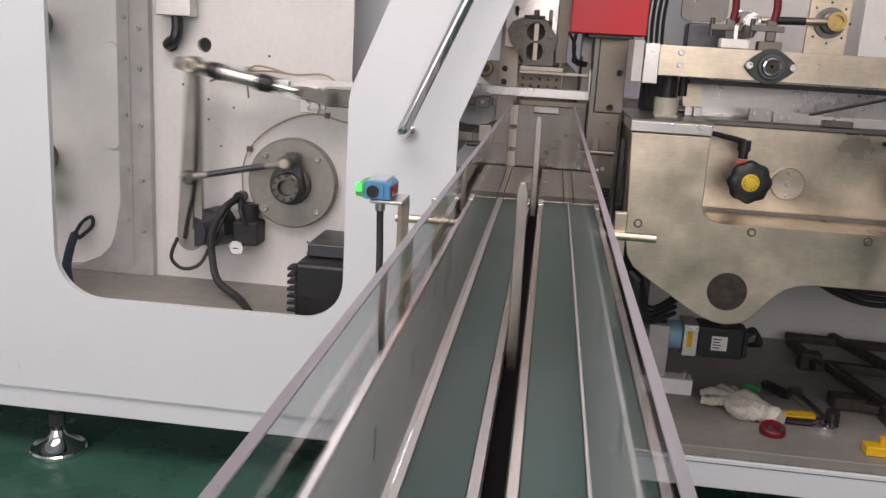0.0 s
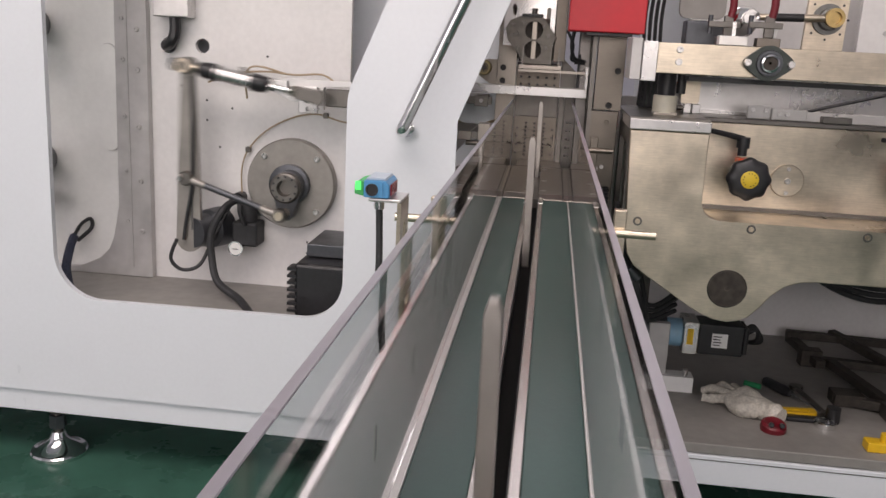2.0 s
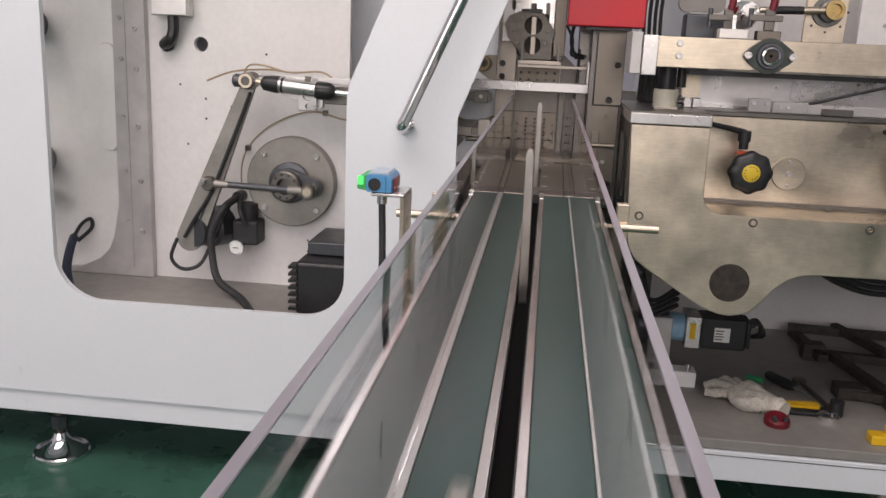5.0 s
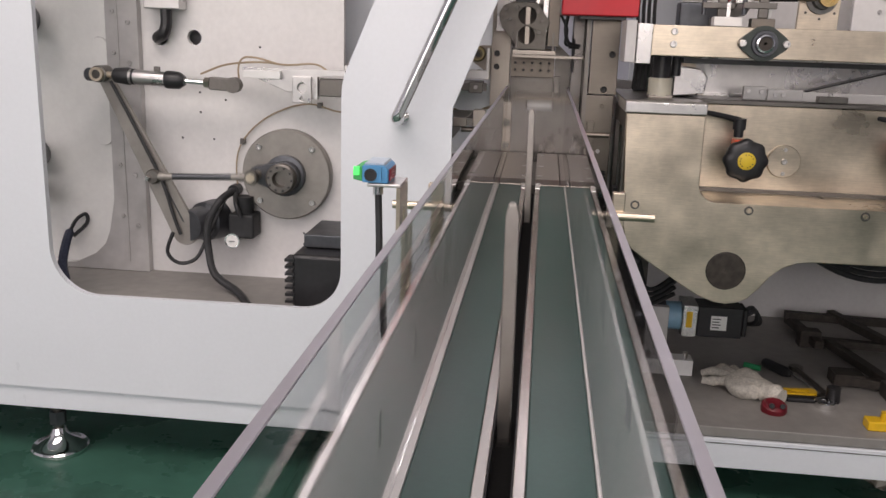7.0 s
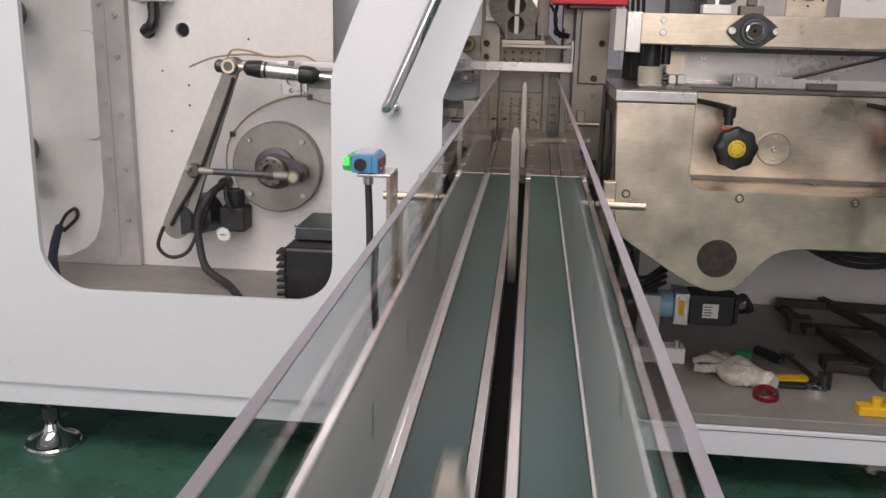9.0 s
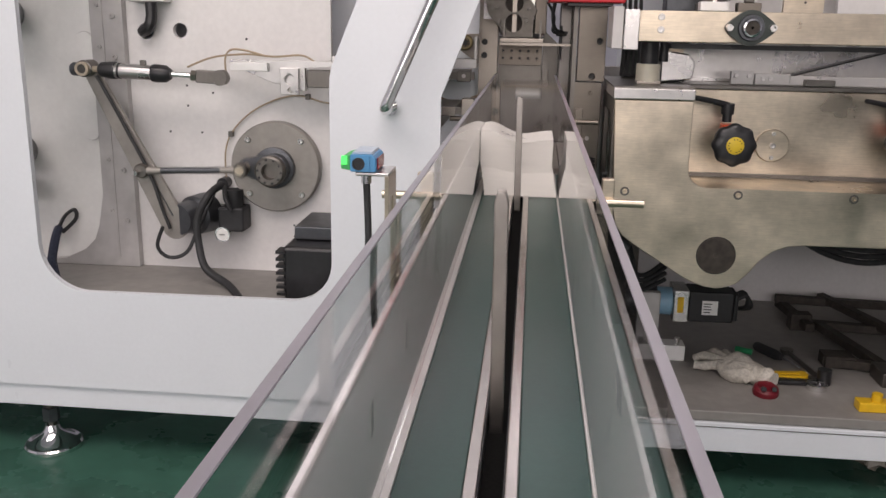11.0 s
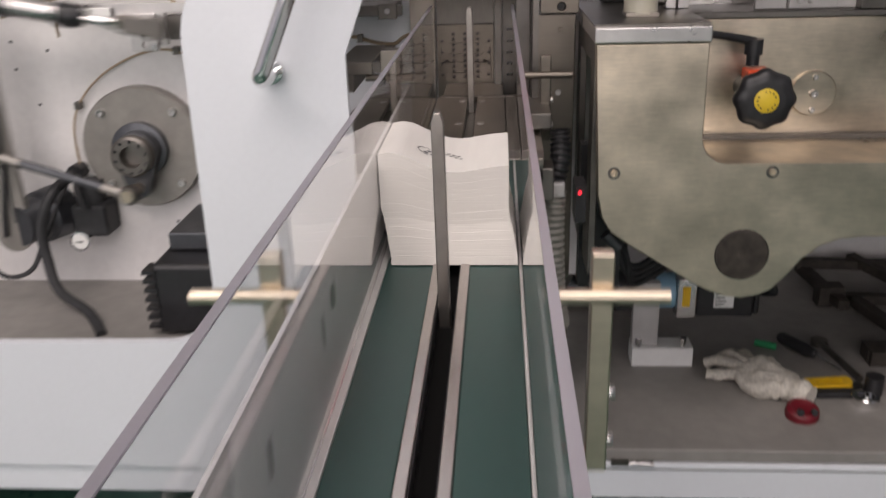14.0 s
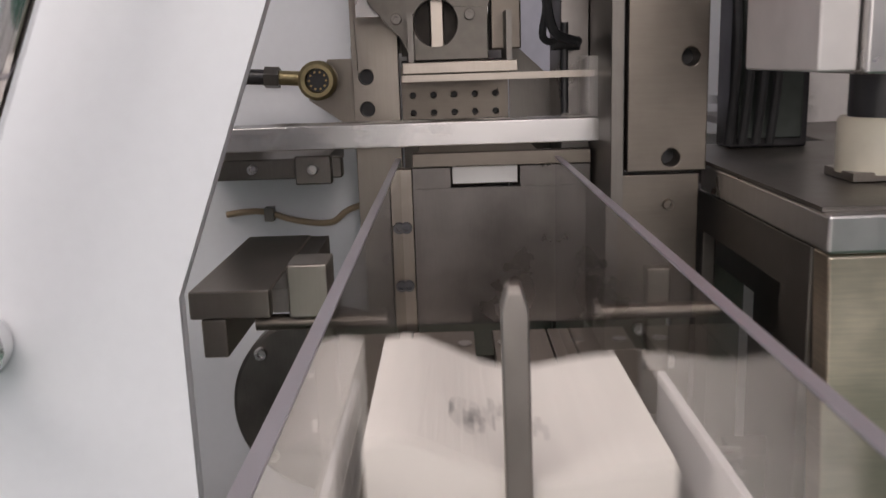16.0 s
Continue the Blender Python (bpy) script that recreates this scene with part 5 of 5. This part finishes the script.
for k in range(12):
    x, y, z = rnd.uniform(0.20, 0.30), rnd.uniform(2.12, 2.32), rnd.uniform(0.48, 0.78)
    part("valve", rr((x, y, z), (x + rnd.uniform(-0.03, 0.04), y, z + rnd.uniform(-0.03, 0.05)), rnd.uniform(0.010, 0.022), seg=12), rnd.choice((BLACK, DARKROD, STEELD)), clus)
part("red_led", rr((0.2, 2.05, 0.80), (0.2, 2.045, 0.80), 0.0035, seg=10), LEDR, clus)
part("led_housing", bb(0.193, 0.212, 2.052, 2.12, 0.74, 0.81), BLACK, clus)
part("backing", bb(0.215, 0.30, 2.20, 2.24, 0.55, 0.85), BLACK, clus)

hose = thing("vacuum_hose", "grey corrugated suction hose hanging beside the conveyor", "hose", (0.155, 2.05, 0.55))
part("corrugated_tube", tube(bmesh.new(), [(0.155, 2.055, 0.80), (0.153, 2.05, 0.74), (0.155, 2.05, 0.66), (0.160, 2.055, 0.59), (0.168, 2.06, 0.53)], lambda f: 0.0195 + 0.0024 * math.cos(f * 2 * math.pi * 24), seg=20, steps=40), HOSE, hose, smooth=80)
part("end_cuff", bb(0.137, 0.172, 2.035, 2.075, 0.795, 0.822), GREYM, hose, "grey clamp block", bevel=0.003)
part("black_coil", tube(bmesh.new(), [(0.165, 2.10, 0.905), (0.166, 2.09, 0.88), (0.164, 2.07, 0.85), (0.158, 2.06, 0.822)], lambda f: 0.0175 + 0.0028 * math.cos(f * 2 * math.pi * 9), seg=18, steps=24), BLACK, hose, "black coiled upper hose", smooth=80)
side = thing("side_block", "black and steel drive blocks below the conveyor end", "block", (0.13, 2.1, 0.8))
part("block", bb(0.108, 0.150, 2.0, 2.06, 0.80, 0.86), STEELD, side, bevel=0.003)
part("block", bb(0.108, 0.150, 2.10, 2.25, 0.905, 0.935), STEELD, side, bevel=0.003)
part("knurled_screw", rr((0.104, 1.99, 0.875), (0.122, 1.99, 0.875), 0.008), STEEL, side)
part("knurled_screw", rr((0.104, 1.94, 0.85), (0.124, 1.94, 0.85), 0.008), STEEL, side)

# invented sheets, never in view, that close the machine off behind and at its end
hood = thing("unseen_back_cover", "white sheets added out of view to close the machine behind", "hood", (1.0, 2.6, 1.75))
part("back", bb(0.32, 2.4, 3.14, 3.17, 0.1, 1.76), WHITE, hood)
part("end", bb(2.41, 2.43, 2.1, 3.17, 0.1, 1.76), WHITE, hood)

# ---- loose things on the bed ----
ZT = 0.235
glove = thing("work_glove", "crumpled dirty white cotton work glove on the bed", "glove", (0.66, 2.33, ZT))
bm = bmesh.new()
bmesh.ops.create_icosphere(bm, subdivisions=4, radius=1, matrix=pose(0.665, 2.33, ZT + 0.024) @ Matrix.Diagonal((0.066, 0.062, 0.034, 1)))
for v in bm.verts:
    v.co += Vector((noise.noise(v.co * 24), noise.noise(v.co * 24 + Vector((9, 1, 4))), noise.noise(v.co * 34 + Vector((3, 7, 1))))) * 0.019
    v.co.z = max(v.co.z, ZT + 0.0005)
part("palm", bm, GLOVE, glove, smooth=80)
part("cuff", tube(bmesh.new(), [(0.700, 2.285, ZT + 0.026), (0.722, 2.262, ZT + 0.026), (0.738, 2.245, ZT + 0.024)], lambda f: 0.030 - 0.004 * math.sin(9 * f), seg=14), GLOVE, glove, "ribbed knitted cuff")
for k, (dx, dy, lift) in enumerate(((-0.095, 0.035, 0.016), (-0.085, 0.080, 0.030), (-0.050, 0.105, 0.034), (-0.012, 0.115, 0.028), (0.040, 0.085, 0.022))):
    part("glove_finger", tube(bmesh.new(), [(0.655 + dx * 0.35, 2.33 + dy * 0.35, ZT + 0.032), (0.655 + dx * 0.75, 2.33 + dy * 0.72, ZT + lift + 0.006), (0.655 + dx * 1.0, 2.33 + dy * 0.98, ZT + lift), (0.655 + dx * 1.22, 2.33 + dy * 1.15, ZT + 0.016)], lambda f: 0.0155 - 0.003 * f + 0.0012 * math.sin(14 * f), seg=12), GLOVE, glove)
rc = thing("red_plug", "small dark red plastic plug with two pale holes", "plug", (0.71, 2.20, ZT))
part("body", lathe(bmesh.new(), (0.71, 2.21, ZT), (0, -0.25, 1), [(0, 0.034), (0.010, 0.036), (0.022, 0.034), (0.028, 0.026), (0.024, 0.018)], seg=24), REDK, rc)
for dx in (-0.014, 0.015):
    part("hole", rr((0.71 + dx, 2.183, ZT + 0.028), (0.71 + dx, 2.174, ZT + 0.030), 0.007, seg=12), BLACK, rc)
cut = thing("utility_knife", "yellow and black utility knife lying on the bed", "knife", (0.8, 2.33, ZT))
bm = plate(bmesh.new(), round_rect(0.752, 0.862, 2.312, 2.352, 0.013), ZT + 0.0005, ZT + 0.018, holes=[round_rect(0.775, 0.842, 2.324, 2.338, 0.006)])
for v in bm.verts:
    v.co = Vector((v.co.x, v.co.z + (v.co.x - 0.8) * 0.12, v.co.y))
part("yellow_grip", bm, YELLOW, cut, bevel=0.003)
part("black_grip", bb(0.765, 0.875, 2.282, 2.314, ZT + 0.0005, ZT + 0.014), BLACK, cut, bevel=0.005)
part("blade_end", bb(0.862, 0.885, 2.322, 2.345, ZT + 0.003, ZT + 0.009), STEELD, cut)
sd = thing("screwdriver", "black screwdriver lying on the bed", "screwdriver", (0.78, 2.5, ZT))
part("handle", lathe(bmesh.new(), (0.765, 2.56, ZT + 0.017), (0.5, -0.85, 0), [(0, 0.012), (0.01, 0.016), (0.09, 0.016), (0.11, 0.010)]), BLACK, sd)
part("shaft", rr((0.82, 2.466, ZT + 0.017), (0.86, 2.398, ZT + 0.009), 0.004), CHROME, sd)
wr = thing("spanner", "worn dark steel spanner on the bed", "spanner", (0.87, 2.45, ZT))
part("shank", tube(bmesh.new(), [(0.86, 2.54, ZT + 0.008), (0.875, 2.46, ZT + 0.008), (0.89, 2.36, ZT + 0.008)], 0.008, seg=8), STEELD, wr)
part("jaw", rr((0.86, 2.55, ZT), (0.86, 2.55, ZT + 0.014), 0.021), STEELD, wr)
rg = thing("ring_socket", "steel ring socket with a dark knob on the bed", "socket", (0.87, 2.27, ZT))
part("ring", lathe(bmesh.new(), (0.868, 2.27, ZT), (0, 0, 1), [(0, 0.030), (0.016, 0.030), (0.018, 0.028), (0.018, 0.020), (0.004, 0.019)]), CHROME, rg)
part("knob", rr((0.90, 2.31, ZT), (0.90, 2.31, ZT + 0.045), 0.02), BLACK, rg)
gp = thing("green_plug", "small green plastic plug on the bed", "plug", (0.73, 2.53, ZT))
part("body", rr((0.70, 2.545, ZT + 0.009), (0.745, 2.52, ZT + 0.009), 0.009), GREEN, gp)
yb = thing("yellow_block", "yellow plastic clamp piece at the bed edge", "clamp piece", (0.97, 2.15, ZT))
part("body", bb(0.935, 1.03, 2.12, 2.165, ZT + 0.0005, ZT + 0.028), YELLOW, yb, bevel=0.004)
part("knob", rr((0.985, 2.14, ZT + 0.028), (0.985, 2.14, ZT + 0.05), 0.014), YELLOW, yb)
jig = thing("black_steel_jig", "dark oily steel frame jig lying on the bed", "jig", (1.05, 2.6, ZT))
for a, b in (((0.93, 2.98, ZT + 0.05), (1.35, 2.95, ZT + 0.05)), ((0.95, 2.80, ZT + 0.02), (1.32, 2.76, ZT + 0.02)), ((0.95, 3.0, ZT + 0.03), (0.98, 2.72, ZT + 0.03)), ((1.09, 3.0, ZT + 0.06), (1.30, 2.62, ZT + 0.02)), ((1.02, 2.75, ZT + 0.03), (1.12, 2.36, ZT + 0.02)), ((0.94, 2.46, ZT + 0.02), (1.14, 2.40, ZT + 0.02))):
    a, b = Vector(a), Vector(b)
    bm = bb(0, (b - a).length, -0.016, 0.016, -0.014, 0.014)
    q = (b - a).to_track_quat("X", "Z").to_matrix().to_4x4()
    bmesh.ops.transform(bm, matrix=Matrix.Translation(a) @ q, verts=bm.verts)
    part("bar", bm, RUST, jig, bevel=0.003)
part("block", bb(0.93, 1.0, 2.77, 2.82, ZT + 0.001, ZT + 0.06), RUST, jig, bevel=0.004)
part("block", bb(1.06, 1.12, 2.30, 2.40, ZT + 0.001, ZT + 0.045), STEELD, jig, bevel=0.004)
part("block", bb(0.94, 1.03, 2.43, 2.50, ZT + 0.001, ZT + 0.04), RUST, jig, bevel=0.004)
tool = thing("small_spatula", "small steel spatula hanging on the bed front", "spatula", (0.33, 2.06, 0.21))
part("blade", bb(0.283, 0.318, 2.060, 2.0675, 0.205, 0.216), STEELD, tool)
part("handle", rr((0.318, 2.063, 0.21), (0.37, 2.063, 0.208), 0.005), ALU, tool)
film_t = thing("plastic_scraps", "crumpled clear plastic scraps on the green floor", "scraps", (1.0, 2.4, 0))
for k in range(7):
    bm = bmesh.new()
    bmesh.ops.create_icosphere(bm, subdivisions=3, radius=0.05, matrix=pose(1.08 + 0.05 * (k % 3), 2.30 + 0.06 * (k // 3), 0.03))
    for v in bm.verts:
        v.co += noise.noise_vector(v.co * 30 + Vector((k, 0, 0))) * 0.04
        v.co.z = max(v.co.z, 0.001)
    part("scrap", bm, CLEARBAG, film_t, smooth=10)


bag = thing("film_bag", "crumpled translucent brown film bag on the floor", "bag", (0.45, 0.95, 0))
bm = bmesh.new()
bmesh.ops.create_icosphere(bm, subdivisions=4, radius=1, matrix=pose(0.46, 0.96, 0.05) @ Matrix.Diagonal((0.16, 0.10, 0.07, 1)))
for v in bm.verts:
    v.co += noise.noise_vector(v.co * 14) * 0.05
    v.co.z = max(v.co.z, 0.001)
part("film", bm, CLEARBAG, bag, smooth=15)


# ---- movement ----
PERIOD = 0.8
DX = 0.006
SPEED, PITCH = 1.2605, 1.0084


def crank_angle(t):
    """Turn of the crank, clockwise; leftmost at 0.6 s of each stroke."""
    return math.pi - 2 * math.pi * (t - 0.59) / PERIOD


def linkage(t):
    a = crank_angle(t)
    px, pz = CX + CR * math.cos(a), CZ + CR * math.sin(a)
    r = 0.188
    d = Vector((px - OX, 0, pz - OZ))
    k = (r * r - ROD * ROD + d.length_squared) / (2 * d.length * r)
    ang = math.atan2(d.z, d.x) + math.acos(max(-1, min(1, k)))
    jx, jz = OX + r * math.cos(ang), OZ + r * math.sin(ang)
    return a, ang, (jx, jz), (px, pz)


def finger_pose(s):
    """Place on the chain loop by the way s along it."""
    r, y0, y1 = 0.10, -0.795, 2.42
    run, turn = y1 - y0, math.pi * 0.10
    s %= 2 * (run + turn)
    if s < run:
        return pose(FY, y0 + s, FZ, 0, -0.6)
    s -= run
    if s < turn:
        a = s / r
        return pose(FY, y1 + r * math.sin(a), FZ - r + r * math.cos(a), -math.degrees(a))
    s -= turn
    if s < run:
        return pose(FY, y1 - s, FZ - 2 * r, -180)
    a = (s - run) / r
    return pose(FY, y0 - r * math.sin(a), FZ - r - r * math.cos(a), -180 - math.degrees(a))


def ramp(t, pts):
    for (a, u), (b, v) in zip(pts, pts[1:]):
        if t <= b:
            return u + (v - u) * (t - a) / (b - a)
    return pts[-1][1]


BAR = [(0, 0), (0.2, 0), (0.32, 0.0), (0.4, -0.005), (0.5, -0.194), (0.56, -0.261), (0.6, -0.271), (0.64, -0.256), (0.7, -0.19), (0.76, -0.02), (0.8, 0)]
GATE = [(0, 1.098), (0.05, 1.094), (0.10, 1.056), (0.14, 1.0), (0.19, 0.92), (0.24, 0.90), (0.48, 0.90), (0.54, 0.96), (0.60, 1.065), (0.66, 1.09), (0.72, 1.098), (0.8, 1.098)]


BLOCK = [(0, 0.42), (0.3, 0.42), (0.48, 0.02), (0.56, 0), (0.66, 0), (0.74, 0.1), (0.8, 0.42)]


def motions():
    times = [i / 30 for i in range(0, 481, 2)]
    walk(crank, [(t, pose(CX + DX, CY, CZ, 0, -math.degrees(crank_angle(t)), 0)) for t in times])
    rl, ra, rc_ = [], [], []
    for t in times:
        a, ang, (jx, jz), (px, pz) = linkage(t)
        rl.append((t, pose(jx + DX, 0, jz, 0, -math.degrees(math.atan2(pz - jz, px - jx)), 0)))
        lean = math.degrees(ang) - 90
        ra.append((t, pose(OX + DX, 0, OZ, 0, -lean, 0)))
        tx, tz = OX + AL * math.cos(ang), OZ + AL * math.sin(ang)
        rc_.append((t, pose(tx + DX, 0, tz, 0, -math.degrees(math.atan2(1.075 - tz, 0.41)), 0)))
    walk(link, rl), walk(arm, ra), walk(cyl, rc_)
    walk(gate, [(t, pose(0, 2.43, ramp(t % PERIOD, GATE))) for t in times])
    walk(cross, [(t, pose(ramp(t % PERIOD, BAR), 2.42, 1.12)) for t in times])
    walk(blk, [(t, pose(0, ramp(t % PERIOD, BLOCK), 0)) for t in times])
    every = [i / 30 for i in range(481)]
    fingers = [finger0] + [copy_thing(finger0, pose(0, 0, 0)) for k in range(6)]
    for k, f in enumerate(fingers):
        walk(f, [(t, finger_pose(0.860 + 0.795 + k * PITCH + SPEED * t)) for t in every])

    def stack_rows(shift, aside):
        """One stack: carried by the belts, caught by a finger, lifted and pushed aside."""
        rows = []
        for t in times:
            u = t - shift
            y = ramp(u, [(-20, -1.6), (10.5, -1.6), (13.0, 0.622), (14.34, 1.80), (14.84, 2.44), (30, 2.44)]) if u > 10.5 else -1.6
            z = ZB + ramp(u, [(0, 0), (14.5, 0), (14.6, 0.013), (14.84, 0.022), (14.9, 0.06), (15.0, 0.178), (15.1, 0.212), (30, 0.212)]) if u > 0 else ZB
            x = ramp(u, [(0, 0), (15.1, 0), (15.2, 0.30), (15.35, 1.1), (15.6, 1.4), (30, 1.4)]) if u > 0 else 0
            rows.append((t, pose(x + aside, y, z + 0.0005)))
        return rows
    stacks = [stack0] + [copy_thing(stack0, pose(0, 0, 0)) for k in range(2)]
    for s, shift, aside in zip(stacks, (-3.2, 0.0, 1.6), (0, 0, 0.006)):
        walk(s, stack_rows(shift, aside))


motions()
